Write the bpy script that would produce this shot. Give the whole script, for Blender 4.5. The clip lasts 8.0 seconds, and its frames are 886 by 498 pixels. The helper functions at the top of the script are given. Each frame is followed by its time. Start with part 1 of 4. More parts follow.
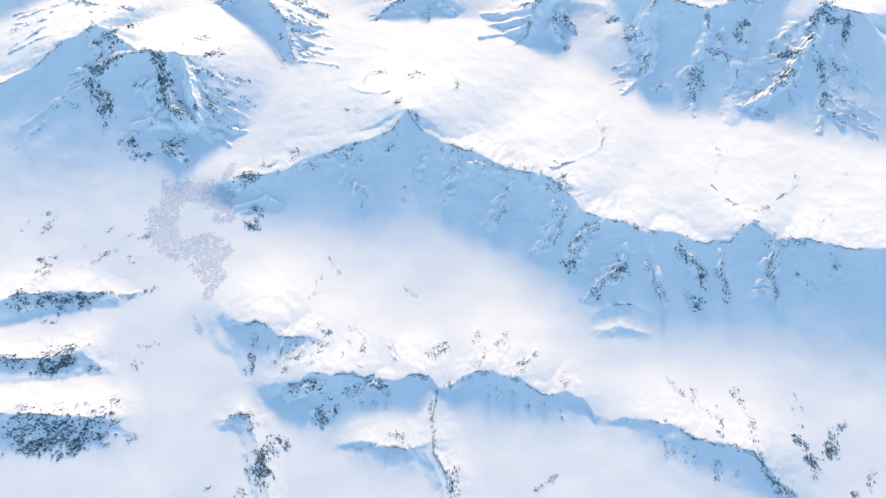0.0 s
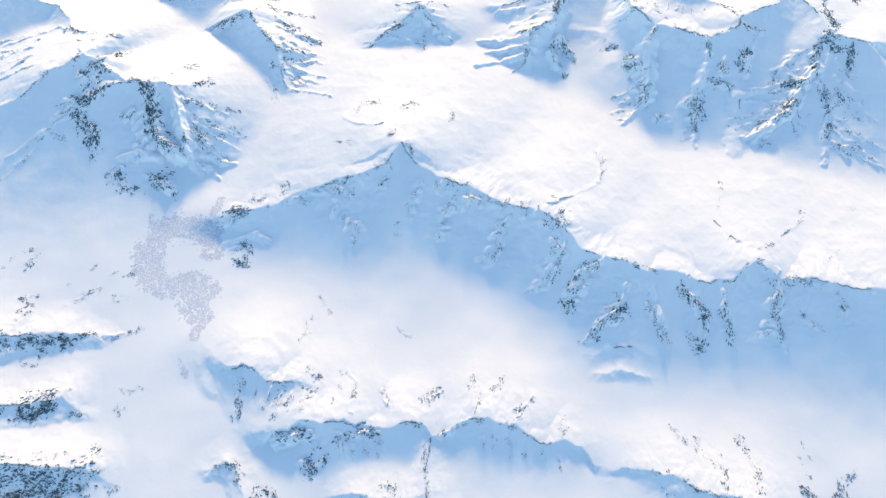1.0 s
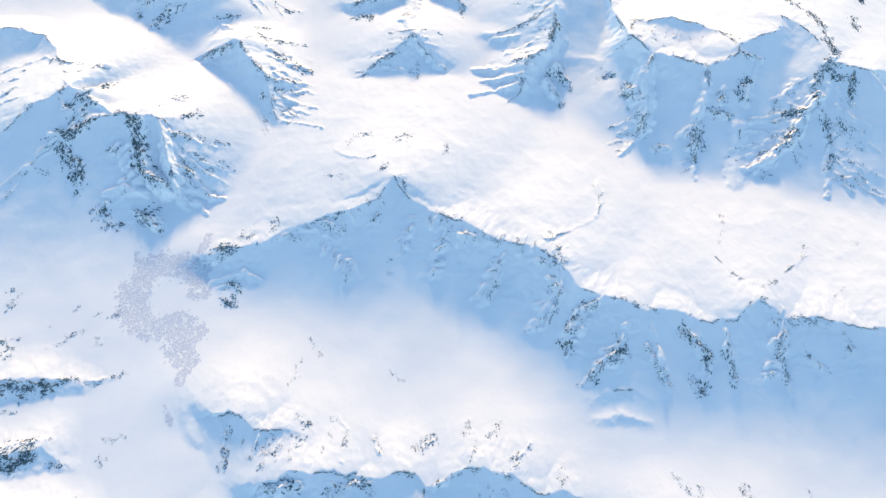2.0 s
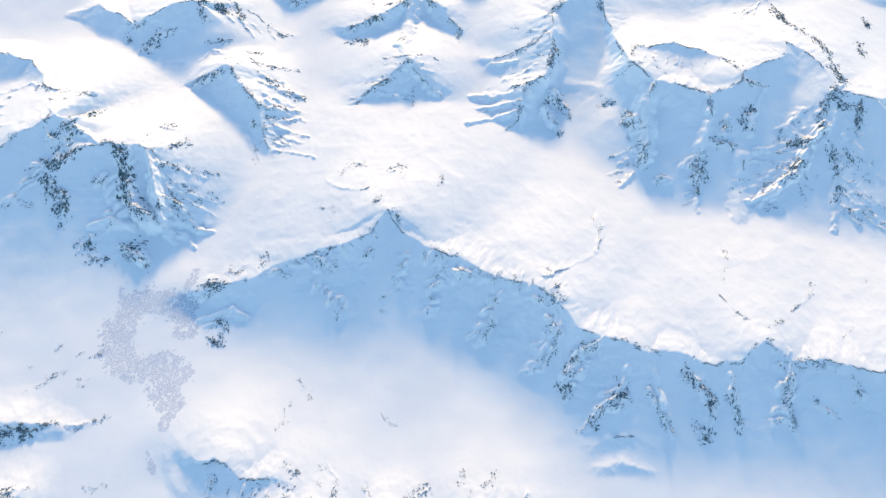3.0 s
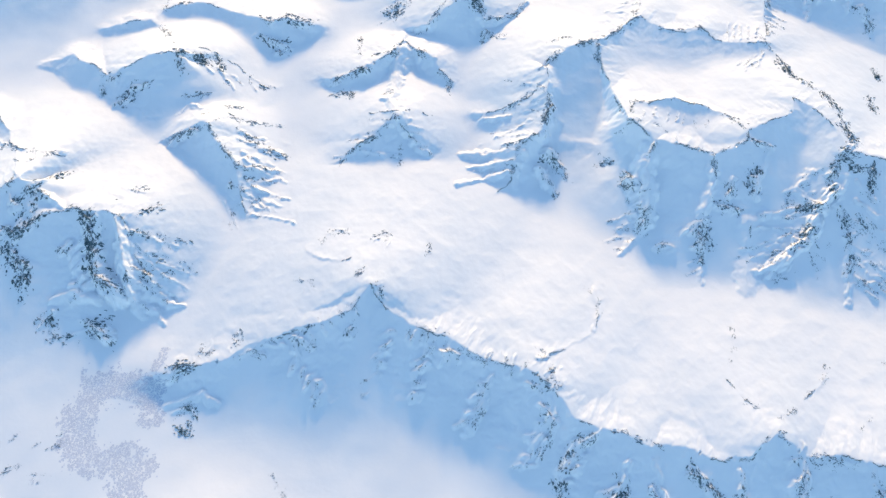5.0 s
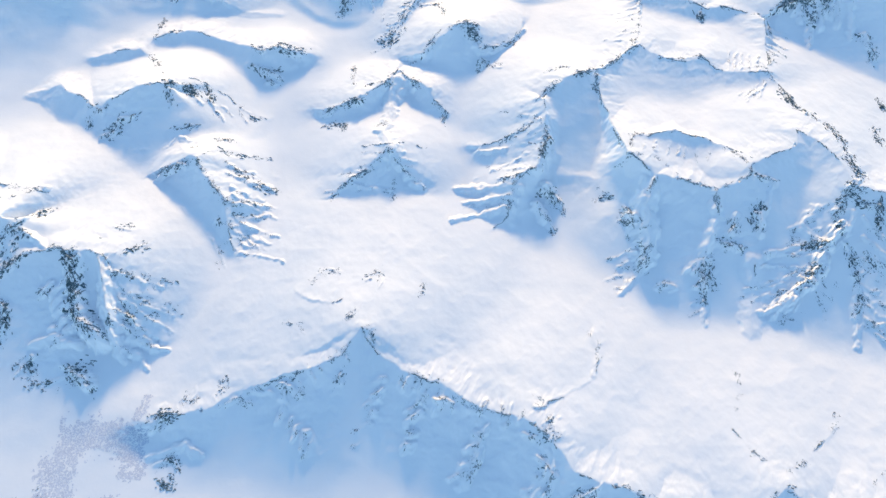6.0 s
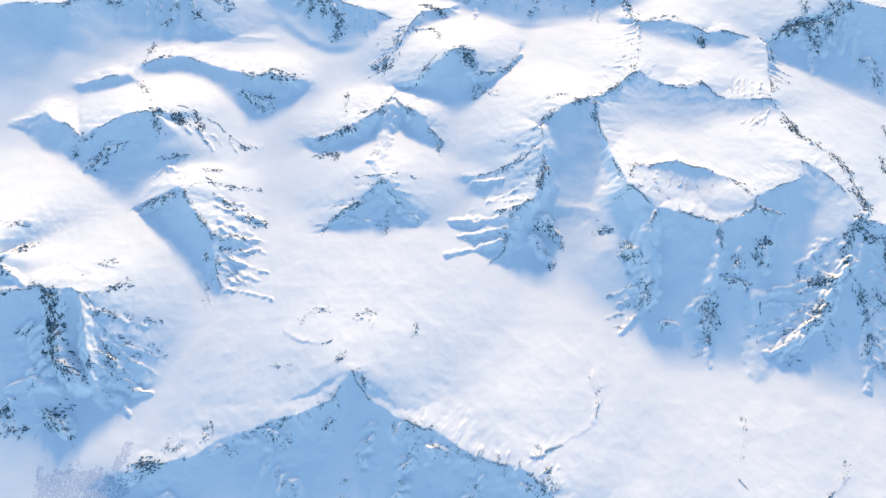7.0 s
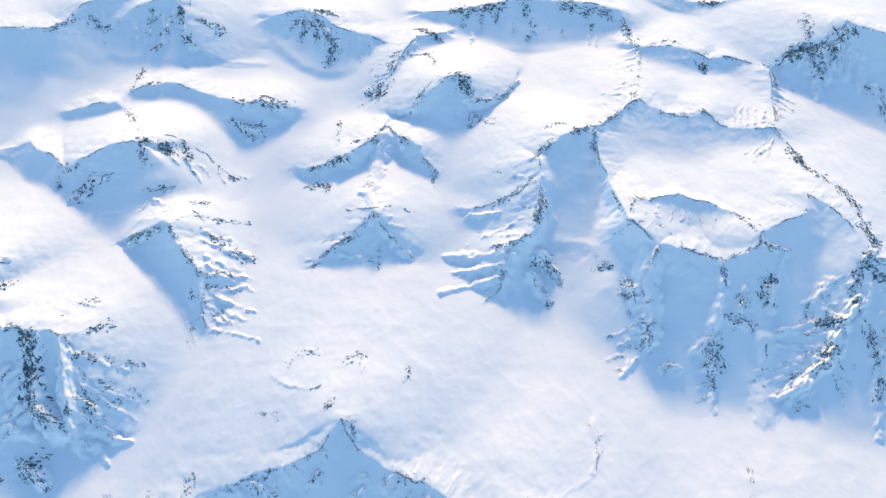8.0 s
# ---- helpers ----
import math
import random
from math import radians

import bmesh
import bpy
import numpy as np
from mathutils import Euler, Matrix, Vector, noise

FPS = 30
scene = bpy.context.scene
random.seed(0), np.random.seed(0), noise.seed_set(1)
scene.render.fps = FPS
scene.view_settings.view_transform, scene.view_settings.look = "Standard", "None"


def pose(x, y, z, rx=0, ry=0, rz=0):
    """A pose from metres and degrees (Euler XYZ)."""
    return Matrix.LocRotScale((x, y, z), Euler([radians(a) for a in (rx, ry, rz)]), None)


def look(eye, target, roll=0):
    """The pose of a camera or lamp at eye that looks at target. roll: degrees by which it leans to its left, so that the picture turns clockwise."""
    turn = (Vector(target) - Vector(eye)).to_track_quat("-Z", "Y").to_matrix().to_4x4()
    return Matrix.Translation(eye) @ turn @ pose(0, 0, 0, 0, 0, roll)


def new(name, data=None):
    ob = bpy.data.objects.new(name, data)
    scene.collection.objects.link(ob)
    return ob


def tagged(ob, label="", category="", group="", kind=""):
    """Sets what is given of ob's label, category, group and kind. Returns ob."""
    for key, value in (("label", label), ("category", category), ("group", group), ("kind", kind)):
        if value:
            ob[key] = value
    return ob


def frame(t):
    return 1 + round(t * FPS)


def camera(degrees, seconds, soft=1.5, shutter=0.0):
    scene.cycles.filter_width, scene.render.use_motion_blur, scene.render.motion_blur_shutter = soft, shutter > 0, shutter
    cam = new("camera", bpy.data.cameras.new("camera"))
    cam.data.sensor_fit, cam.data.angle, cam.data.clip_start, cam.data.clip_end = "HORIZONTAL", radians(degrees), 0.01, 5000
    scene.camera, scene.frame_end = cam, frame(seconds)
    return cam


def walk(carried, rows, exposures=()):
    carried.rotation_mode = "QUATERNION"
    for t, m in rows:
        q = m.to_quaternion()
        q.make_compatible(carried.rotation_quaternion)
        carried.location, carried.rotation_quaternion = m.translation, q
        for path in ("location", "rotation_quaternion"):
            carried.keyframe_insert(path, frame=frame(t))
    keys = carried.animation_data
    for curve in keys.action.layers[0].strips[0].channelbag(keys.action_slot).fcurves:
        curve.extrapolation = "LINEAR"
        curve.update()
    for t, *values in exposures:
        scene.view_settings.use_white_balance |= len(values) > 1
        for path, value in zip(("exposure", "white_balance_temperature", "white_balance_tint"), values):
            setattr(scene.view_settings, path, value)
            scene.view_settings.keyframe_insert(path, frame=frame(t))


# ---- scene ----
cam = camera(72.9, 8.0, soft=1.5)
PATH = [
    (0, (1.226, -1.736, 498.557), (1.221, -0.753, 496.815), 0.2),
    (0.5, (3.966, 17.103, 498.259), (3.961, 18.097, 496.524), 0.2),
    (1, (6.156, 33.464, 498.150), (6.151, 34.466, 496.419), 0.2),
    (1.5, (8.434, 49.560, 498.169), (8.431, 50.573, 496.444), 0.2),
    (1.7, (9.336, 56.113, 498.192), (9.335, 57.132, 496.472), 0.1),
    (3, (15.990, 101.097, 497.636), (15.987, 102.138, 495.928), 0.1),
    (3.5, (19.418, 120.019, 496.953), (19.415, 121.073, 495.254), 0.1),
    (4, (21.436, 136.522, 496.773), (21.434, 137.584, 495.078), 0.2),
    (4.5, (24.522, 154.139, 496.431), (24.521, 155.213, 494.743), 0.1),
    (4.7, (25.828, 161.092, 496.310), (25.826, 162.163, 494.621), 0.1),
    (5.8, (32.087, 197.890, 495.568), (32.083, 198.989, 493.896), 0.1),
    (6, (33.037, 204.905, 495.442), (33.034, 206.008, 493.774), 0.0),
    (6.5, (35.305, 222.473, 494.980), (35.303, 223.587, 493.319), 0.1),
    (7, (38.064, 238.080, 494.443), (38.062, 239.205, 492.789), 0.0),
    (7.5, (41.064, 255.853, 494.519), (41.061, 256.987, 492.872), -0.0),
    (8, (43.637, 273.041, 494.044), (43.635, 274.186, 492.404), -0.0),
]
walk(cam, [(t, look(eye, target, roll)) for t, eye, target, roll in PATH], [(0.0, 1.2, 6350, 1), (4.0, 1.12, 6200, 1), (8.0, 1.02, 5900, 1)])

# ---------------------------------------------------------------- light
SUN_UP = radians(15.6)          # low winter sun beyond the ranges, ahead of the camera
world = bpy.data.worlds.new("sky")
scene.world = world
world.use_nodes = True
wn = world.node_tree.nodes
sky = wn.new("ShaderNodeTexSky")
sky.sky_type = "NISHITA"
sky.sun_disc = False
sky.sun_elevation = SUN_UP
sky.sun_rotation = 0.0          # towards +y
sky.altitude = 2000
world.node_tree.links.new(sky.outputs[0], wn["Background"].inputs[0])
wn["Background"].inputs[1].default_value = 0.155
sun = new("sun", bpy.data.lights.new("sun", "SUN"))
sun.data.energy = 3.15
sun.data.angle = radians(5.5)
sun.data.color = (1.0, 0.63, 0.28)
sun.matrix_world = look((0, 400, 300), (0, 400 - 100 * math.cos(SUN_UP), 300 - 100 * math.sin(SUN_UP)))


# ---------------------------------------------------------------- materials
def material(name):
    m = bpy.data.materials.new(name)
    m.use_nodes = True
    return m, m.node_tree.nodes, m.node_tree.links, m.node_tree.nodes["Principled BSDF"]


def snow_material():
    m, n, l, b = material("wind_packed_snow")
    geo = n.new("ShaderNodeNewGeometry")
    big = n.new("ShaderNodeTexNoise")
    big.inputs["Scale"].default_value, big.inputs["Detail"].default_value = 0.02, 5
    ramp = n.new("ShaderNodeValToRGB")
    ramp.color_ramp.elements[0].position, ramp.color_ramp.elements[1].position = 0.3, 0.7
    ramp.color_ramp.elements[0].color = (0.80, 0.82, 0.85, 1)
    ramp.color_ramp.elements[1].color = (0.88, 0.88, 0.89, 1)
    l.new(geo.outputs["Position"], big.inputs["Vector"])
    l.new(big.outputs["Fac"], ramp.inputs["Fac"])
    l.new(ramp.outputs["Color"], b.inputs["Base Color"])
    b.inputs["Roughness"].default_value = 0.7
    b.inputs["Specular IOR Level"].default_value = 0.15
    fine = n.new("ShaderNodeTexNoise")
    fine.inputs["Scale"].default_value, fine.inputs["Detail"].default_value = 0.35, 6
    bump = n.new("ShaderNodeBump")
    bump.inputs["Strength"].default_value, bump.inputs["Distance"].default_value = 0.12, 0.6
    l.new(geo.outputs["Position"], fine.inputs["Vector"])
    l.new(fine.outputs["Fac"], bump.inputs["Height"])
    l.new(bump.outputs["Normal"], b.inputs["Normal"])
    return m


SNOW = snow_material()


# ---------------------------------------------------------------- terrain
GRAD_X, GRAD_Y = np.cos(np.arange(512) * (2 * np.pi / 512)), np.sin(np.arange(512) * (2 * np.pi / 512))


def grain(x, y, seed=0):
    """Gradient noise, about -0.7 to 0.7."""
    x0, y0 = np.floor(x), np.floor(y)
    fx, fy = x - x0, y - y0
    x0, y0 = x0.astype(np.int64), y0.astype(np.int64)
    u, v = fx * fx * fx * (fx * (fx * 6 - 15) + 10), fy * fy * fy * (fy * (fy * 6 - 15) + 10)

    def corner(i, j):
        k = ((x0 + i) * 374761393 + (y0 + j) * 668265263 + seed * 974634777) & 0xFFFFFFFF
        k = ((k ^ (k >> 13)) * 1274126177) & 0xFFFFFFFF
        k = (k >> 12) & 511
        return GRAD_X[k] * (fx - i) + GRAD_Y[k] * (fy - j)

    low = corner(0, 0)
    low += (corner(1, 0) - low) * u
    high = corner(0, 1)
    high += (corner(1, 1) - high) * u
    return low + (high - low) * v


def layered(x, y, octaves, seed=0):
    return sum(grain(x * 2**o, y * 2**o, seed + o) / 2**o for o in range(octaves))


def ridged(x, y, octaves, seed=0):
    """Noise of sharp little crests, about -0.5 to 0.8."""
    return sum((0.4 - 1.6 * np.abs(grain(x * 2**o, y * 2**o, seed + o))) / 1.7**o for o in range(octaves))


NX, NY, FRONT, BACK = 860, 840, 20.0, 1180.0
row = np.linspace(0, 1, NY)
row = FRONT + (BACK - FRONT) * (0.62 * row + 0.38 * row**2)
GY = np.repeat(row[:, None], NX, 1)
GX = np.linspace(-1, 1, NX)[None, :] * (375 + 0.36 * GY)
BASE = 0.041 * GY - 29.0
# the lines of crest and foot wander a little
WX = GX + 2.2 * layered(GX / 26, GY / 26, 4, 11)
WY = GY + 2.6 * layered(GX / 22, GY / 22, 4, 31)
WX += 1.3 * layered(GX / 8, GY / 8, 4, 41)
WY += 1.6 * layered(GX / 8, GY / 8, 4, 51)
WY += 3.0 * np.abs(grain(GX / 15, GY / 60, 57)) + 1.2 * np.abs(grain(GX / 6, GY / 30, 58)) - 0.8      # scalloped cornices
RISE = np.zeros_like(GX)
highest = np.zeros_like(GX)
owner = np.zeros(GX.shape, np.int32)
steep = np.zeros(GX.shape, bool)
NAMES = ["ground"]


def merge(a, b, soft):
    """The higher of two surfaces, with a rounded seam."""
    h = np.clip(soft - np.abs(a - b), 0, None) / soft
    return np.maximum(a, b) + h * h * soft / 4 * np.clip(np.minimum(a, b) / max(soft / 2, 1), 0, 1)


def running_mean(a, half, axis):
    """Mean over a stretch of the grid, with the edges held."""
    a = np.moveaxis(a, axis, 0)
    padded = np.concatenate((np.repeat(a[:1], half + 1, 0), a, np.repeat(a[-1:], half, 0)))
    run = np.cumsum(padded, 0)
    return np.moveaxis((run[2 * half + 1:] - run[:-2 * half - 1]) / (2 * half + 1), 0, axis)


def window(x0, y0, x1, y1):
    """The part of the grid that covers a rectangle of the plan."""
    rows = np.where((GY[:, 0] > y0) & (GY[:, 0] < y1))[0]
    cols = np.where((GX > x0).any(0) & (GX < x1).any(0))[0]
    if not len(rows) or not len(cols):
        return None
    return np.s_[rows[0]:rows[-1] + 1, cols[0]:cols[-1] + 1]


CRESTS = []


def crest(name, lift, line, sunny=4.5, bare=0.5, blunt=1.0, skirt=0.0):
    """Raises one ridge: rows of x, y, height of the crest over the valley and breadth of the steep face that looks away from
    the sun, on the right-hand side of the line. lift: height at which that face ends. sunny: length of the far slope for its height.
    bare: share of the crest where the wind has laid the rock open. blunt: how much faster the far slope falls off past the line's start. skirt: share of the height at which a gentle apron leaves the face."""
    CRESTS.append((line, bare))
    if name not in NAMES:
        NAMES.append(name)
    a = np.array(line, float)
    reach = max(a[:, 3].max() * (3.4 if skirt else 1.7) + lift * 3, a[:, 2].max() * sunny) + 8
    whole = window(*(a[:, :2].min(0) - reach), *(a[:, :2].max(0) + reach))
    if whole is None:
        return
    made = np.zeros_like(GX[whole])
    face, dome, turned = np.zeros_like(made), np.zeros_like(made), np.zeros_like(made)
    near = np.full_like(made, 1e9)
    oy, ox = whole[0].start, whole[1].start
    seed = len(a) * 7 + int(abs(a[0, 0]))
    run = 0.0
    for i, (p, q) in enumerate(zip(a, a[1:])):
        far = max(max(p[3], q[3]) * (3.4 if skirt else 1.7) + lift * 3, max(p[2], q[2]) * sunny) + 8
        part = window(min(p[0], q[0]) - far, min(p[1], q[1]) - far, max(p[0], q[0]) + far, max(p[1], q[1]) + far)
        d = q[:2] - p[:2]
        size = max(float(np.hypot(*d)), 1e-3)
        if part is not None:
            x, y = WX[part], WY[part]
            k = ((x - p[0]) * d[0] + (y - p[1]) * d[1]) / size**2
            beyond = (k < 0) & (i == 0) | (k > 1) & (i == len(a) - 2)
            k = np.clip(k, 0, 1)
            r = np.hypot(x - p[0] - k * d[0], y - p[1] - k * d[1])
            across = ((y - p[1]) * d[0] - (x - p[0]) * d[1]) / size
            turn = np.clip(0.5 - 0.75 * across / np.maximum(r, 0.05), 0, 1)      # 1 on the shaded side
            turn = turn * turn * (3 - 2 * turn)
            high, broad = p[2] + k * (q[2] - p[2]), p[3] + k * (q[3] - p[3])
            v = r / broad
            flute = np.zeros_like(r)
            close = r < np.maximum(85, 1.3 * broad)
            flute[close] = ridged((run + k[close] * size) / 12, r[close] / 55, 4, seed)
            drop = np.maximum(np.clip(1 - v / 1.7, 0, 1) ** 2, skirt * np.clip(1 - v / 3.4, 0, 1) ** 1.6)
            shade = lift + (high - lift) * drop
            shade += 0.6 * flute * np.clip(5 * v * (0.92 - v), 0, 1.2) * np.clip((high - lift) / 15, 0, 1)
            if lift:
                shade -= 0.4 * np.clip(r - broad, 0, None)
            far_side = np.where(beyond & (k <= 0), r * blunt, r)
            lit = high * np.clip(1 - far_side / (sunny * np.maximum(high, 1)), 0, 1) ** 1.05
            lit += 0.9 * flute * np.clip(r / 6, 0, 1) * np.clip(1 - r / 85, 0, 1) * np.clip(lit / 10, 0, 1)
            at = np.s_[part[0].start - oy:part[0].stop - oy, part[1].start - ox:part[1].stop - ox]
            face[at] = np.maximum(face[at], turn * shade)
            dome[at] = np.maximum(dome[at], lit)
            lean = r * (1 - 1e-4 * np.abs(across) / np.maximum(r, 0.05))      # at a bend the squarer side counts
            closer = lean < near[at]
            turned[at] = np.where(closer, np.where(beyond, turn, across < 0), turned[at])
            near[at] = np.where(closer, lean, near[at])
        run += size
    smooth = dome
    for _ in range(2):
        for axis in (0, 1):
            smooth = running_mean(smooth, 12, axis)
    even = running_mean(running_mean(face, 3, 0), 3, 1)
    face += (even - face) * np.clip((near - 15) / 25, 0, 1)
    away = np.clip((near - 14) / 40, 0, 1)
    made = turned * face + (1 - turned) * (dome + (smooth - dome) * away)
    best = made > highest[whole]
    owner[whole] = np.where(best, NAMES.index(name), owner[whole])
    steep[whole] = np.where(best, turned > 0.5, steep[whole])
    highest[whole] = np.maximum(highest[whole], made)
    RISE[whole] = merge(RISE[whole], made, 3.5)


# -- crests begin --
crest("headwall", 2, [(11, 986, 9.4, 32), (52, 986, 13.2, 46), (89, 989, 17.2, 63), (127, 997, 20.8, 79), (190, 995, 21.5, 84), (237, 989, 22.0, 86), (272, 976, 19.8, 74), (282, 943, 11.8, 43), (290, 923, 7.4, 24)], sunny=5.4)
crest("cirque", 11, [(284, 907, 19.5, 37), (323, 904, 22.1, 48), (346, 895, 22.9, 49), (368, 883, 19.4, 36), (390, 888, 19.8, 38), (416, 878, 17.6, 26), (442, 871, 14.2, 15)], sunny=6)
crest("far_bowl", 8, [(322, 1038, 12.3, 19), (373, 1006, 12.8, 19), (399, 998, 12.7, 21), (432, 1006, 17.2, 41), (462, 1010, 18.8, 48)], sunny=5.4)
crest("corner_peak", 2, [(441, 869, 15.8, 55), (464, 890, 24.7, 81), (483, 899, 26.9, 97), (508, 899, 26.7, 98), (526, 903, 32.3, 105), (538, 927, 41.6, 131), (553, 916, 41.5, 127), (595, 898, 39.6, 135)], sunny=5.4)
crest("corner_peak", 10, [(427, 692, 28.0, 13), (419, 713, 24.0, 10), (414, 738, 22.0, 13), (411, 771, 20.0, 11), (419, 798, 20.0, 11), (429, 833, 21.0, 10), (434, 860, 22.0, 12)], sunny=5.4)
crest("cirque", 6, [(132, 708, 22.0, 70), (146, 720, 29.0, 85), (159, 733, 34.0, 115), (175, 743, 37.0, 125), (196, 752, 36.0, 125), (210, 757, 33.0, 110), (229, 772, 30.0, 60), (245, 788, 29.0, 61)], sunny=4.2)
crest("cirque", 19, [(213, 763, 29.2, 58), (230, 773, 30.5, 62), (246, 789, 29.7, 76), (265, 802, 31.2, 86), (276, 791, 29.9, 74), (290, 783, 28.5, 66), (305, 777, 28.4, 64), (324, 778, 28.9, 67), (336, 783, 29.5, 70), (350, 766, 27.0, 53), (365, 760, 27.9, 53), (391, 760, 27.9, 60), (407, 760, 27.9, 60), (416, 734, 24.9, 35)], sunny=6)
crest("shelf_bowl", 30, [(226, 639, 32.9, 12), (232, 655, 36.7, 27), (249, 655, 36.2, 25), (259, 658, 36.4, 26), (278, 662, 37.5, 30), (289, 655, 36.7, 26), (308, 651, 36.6, 26), (325, 640, 36.0, 22), (336, 633, 35.0, 16), (346, 621, 33.5, 8)], sunny=1.6)
crest("great_wall", 0, [(205, 748, 31.0, 18), (209, 715, 30.0, 18), (214, 680, 31.0, 20), (219, 645, 36.0, 26), (222, 628, 41.0, 36), (226, 625, 42.0, 42), (235, 613, 41.4, 55), (243, 600, 38.6, 66), (251, 599, 39.0, 78), (273, 595, 38.0, 112), (305, 585, 35.9, 137), (323, 591, 38.1, 146), (340, 598, 40.5, 155), (344, 611, 42.0, 168), (355, 617, 42.0, 176), (373, 627, 42.0, 188), (389, 633, 42.0, 198), (398, 640, 42.0, 208), (403, 655, 42.0, 224), (419, 644, 42.0, 219), (427, 632, 42.0, 210)] + [(435, 613, 42.0, 195), (437, 598, 42.0, 181), (439, 586, 42.0, 172), (478, 571, 42.0, 177)], sunny=5.5, blunt=4)
crest("buttress", 0, [(75, 549, 5.0, 9), (97, 569, 11.0, 22), (105, 594, 18.0, 41), (111, 610, 22.0, 42), (133, 627, 25.0, 27), (142, 654, 29.0, 33), (140, 674, 31.0, 48), (144, 687, 32.0, 55), (142, 710, 34.0, 72)], sunny=3.2, skirt=0.36)
# made-up low saddle, added only to throw shade into the gap south of it
crest("great_wall", 0, [(146, 634, 11.0, 70), (170, 622, 11.0, 85), (195, 616, 13.0, 90), (214, 620, 19.0, 80)], sunny=3, bare=0, skirt=0.4)
crest("buttress", 10, [(72, 660, 11.6, 7), (94, 666, 12.5, 11), (119, 673, 13.4, 14), (130, 683, 13.7, 16)], sunny=5.4)
crest("great_wall", 0, [(310, 425, 1.5, 5), (315, 448, 4.0, 9), (324, 483, 8.0, 11), (331, 516, 13.0, 13)], sunny=4.5, bare=0)
crest("basin", 0, [(-552, 918, 27.2, 111), (-515, 931, 27.5, 112), (-456, 932, 25.4, 78), (-441, 948, 23.7, 82), (-425, 981, 27.0, 100), (-394, 997, 26.6, 97), (-373, 1005, 25.0, 100)], sunny=7.2, bare=0.3)
crest("basin_rim", 1, [(-371, 961, 17.2, 62), (-354, 983, 23.6, 84), (-318, 996, 27.8, 100), (-296, 976, 22.6, 82), (-290, 943, 14.0, 48), (-269, 917, 7.7, 24), (-232, 898, 3.3, 8), (-182, 893, 2.0, 4)], sunny=5.4)
crest("hook", 2, [(-398, 809, 5.1, 6), (-378, 814, 8.2, 16), (-360, 816, 10.6, 25), (-343, 816, 10.9, 29), (-329, 808, 8.9, 23), (-315, 794, 5.4, 6)], sunny=4.5, bare=0.4)
crest("hook", 2, [(-336, 825, 6.8, 13), (-328, 839, 9.4, 25), (-315, 845, 10.8, 30), (-290, 849, 11.4, 32), (-272, 848, 11.0, 31), (-249, 836, 10.5, 26), (-225, 826, 12.1, 29), (-210, 819, 13.7, 34), (-193, 811, 15.4, 37), (-173, 813, 16.8, 28), (-153, 815, 12.6, 16), (-146, 811, 6.5, 13)], sunny=4.5, bare=0.4)
crest("bowl", 2, [(-457, 749, 3.0, 6), (-436, 752, 6.7, 15), (-417, 754, 12.2, 26), (-404, 740, 14.0, 25), (-381, 728, 15.6, 33), (-365, 713, 17.2, 35), (-351, 711, 19.4, 44), (-342, 719, 23.7, 56), (-326, 727, 27.2, 73), (-310, 732, 30.7, 88), (-291, 736, 32.4, 104), (-280, 735, 29.7, 113)], sunny=3.4)
crest("bowl", 1, [(-295, 762, 5.6, 16), (-273, 757, 7.1, 17), (-252, 756, 9.3, 24), (-239, 751, 10.1, 25), (-221, 740, 8.6, 23), (-207, 727, 5.5, 14), (-186, 715, 2.4, 5), (-168, 708, 1.6, 3)], sunny=4.8)
crest("tongue", 0, [(-285, 618, 1.5, 6), (-270, 624, 7.5, 20), (-252, 627, 15.0, 33), (-238, 631, 23.0, 46), (-228, 632, 28.7, 55), (-217, 614, 25.5, 52), (-205, 599, 23.9, 53), (-191, 583, 21.5, 53), (-184, 557, 16.6, 42), (-175, 535, 12.7, 34), (-166, 518, 9.5, 28), (-160, 498, 3.0, 13)], sunny=3, skirt=0.36)
crest("tongue", 2, [(-240, 652, 5.9, 17), (-219, 656, 7.7, 21), (-205, 651, 7.2, 19), (-196, 641, 5.2, 10), (-172, 627, 3.6, 5), (-146, 624, 3.0, 4)], sunny=3, skirt=0.36)
crest("gate_peak", 1, [(-186, 976, 11.1, 45), (-139, 977, 20.2, 56), (-112, 962, 21.4, 67), (-92, 944, 18.3, 68), (-59, 935, 15.0, 51), (-27, 925, 7.8, 29)], sunny=5.4, skirt=0.36)
crest("gate_peak", 2, [(-35, 842, 8.2, 24), (-17, 874, 13.4, 24), (-7, 905, 15.0, 33), (10, 932, 14.3, 45), (45, 942, 11.8, 42)], sunny=5.4, skirt=0.36)
crest("north_pyramid", 0, [(-14, 800, 4.2, 20), (7, 802, 11.9, 21), (21, 815, 19.8, 39), (35, 829, 24.6, 59), (46, 840, 27.1, 74), (62, 845, 27.3, 70), (66, 813, 18.1, 59), (77, 809, 15.1, 47), (99, 817, 11.9, 29), (121, 831, 6.9, 10), (133, 863, 3.3, 13)], sunny=4.6, skirt=0.36)
crest("north_pyramid", 0, [(-106, 717, 4.2, 17), (-87, 719, 13.0, 27), (-62, 729, 18.5, 32), (-52, 737, 18.5, 26), (-36, 752, 18.5, 22), (-22, 778, 14.5, 30)], sunny=4.6, skirt=0.36)
crest("north_pyramid", 0, [(-22, 782, 8.1, 32), (-5, 758, 16.6, 15), (10, 748, 17.3, 25), (23, 728, 12.6, 29), (35, 717, 9.4, 36), (36, 696, 5.0, 16)], sunny=4.6, skirt=0.36)
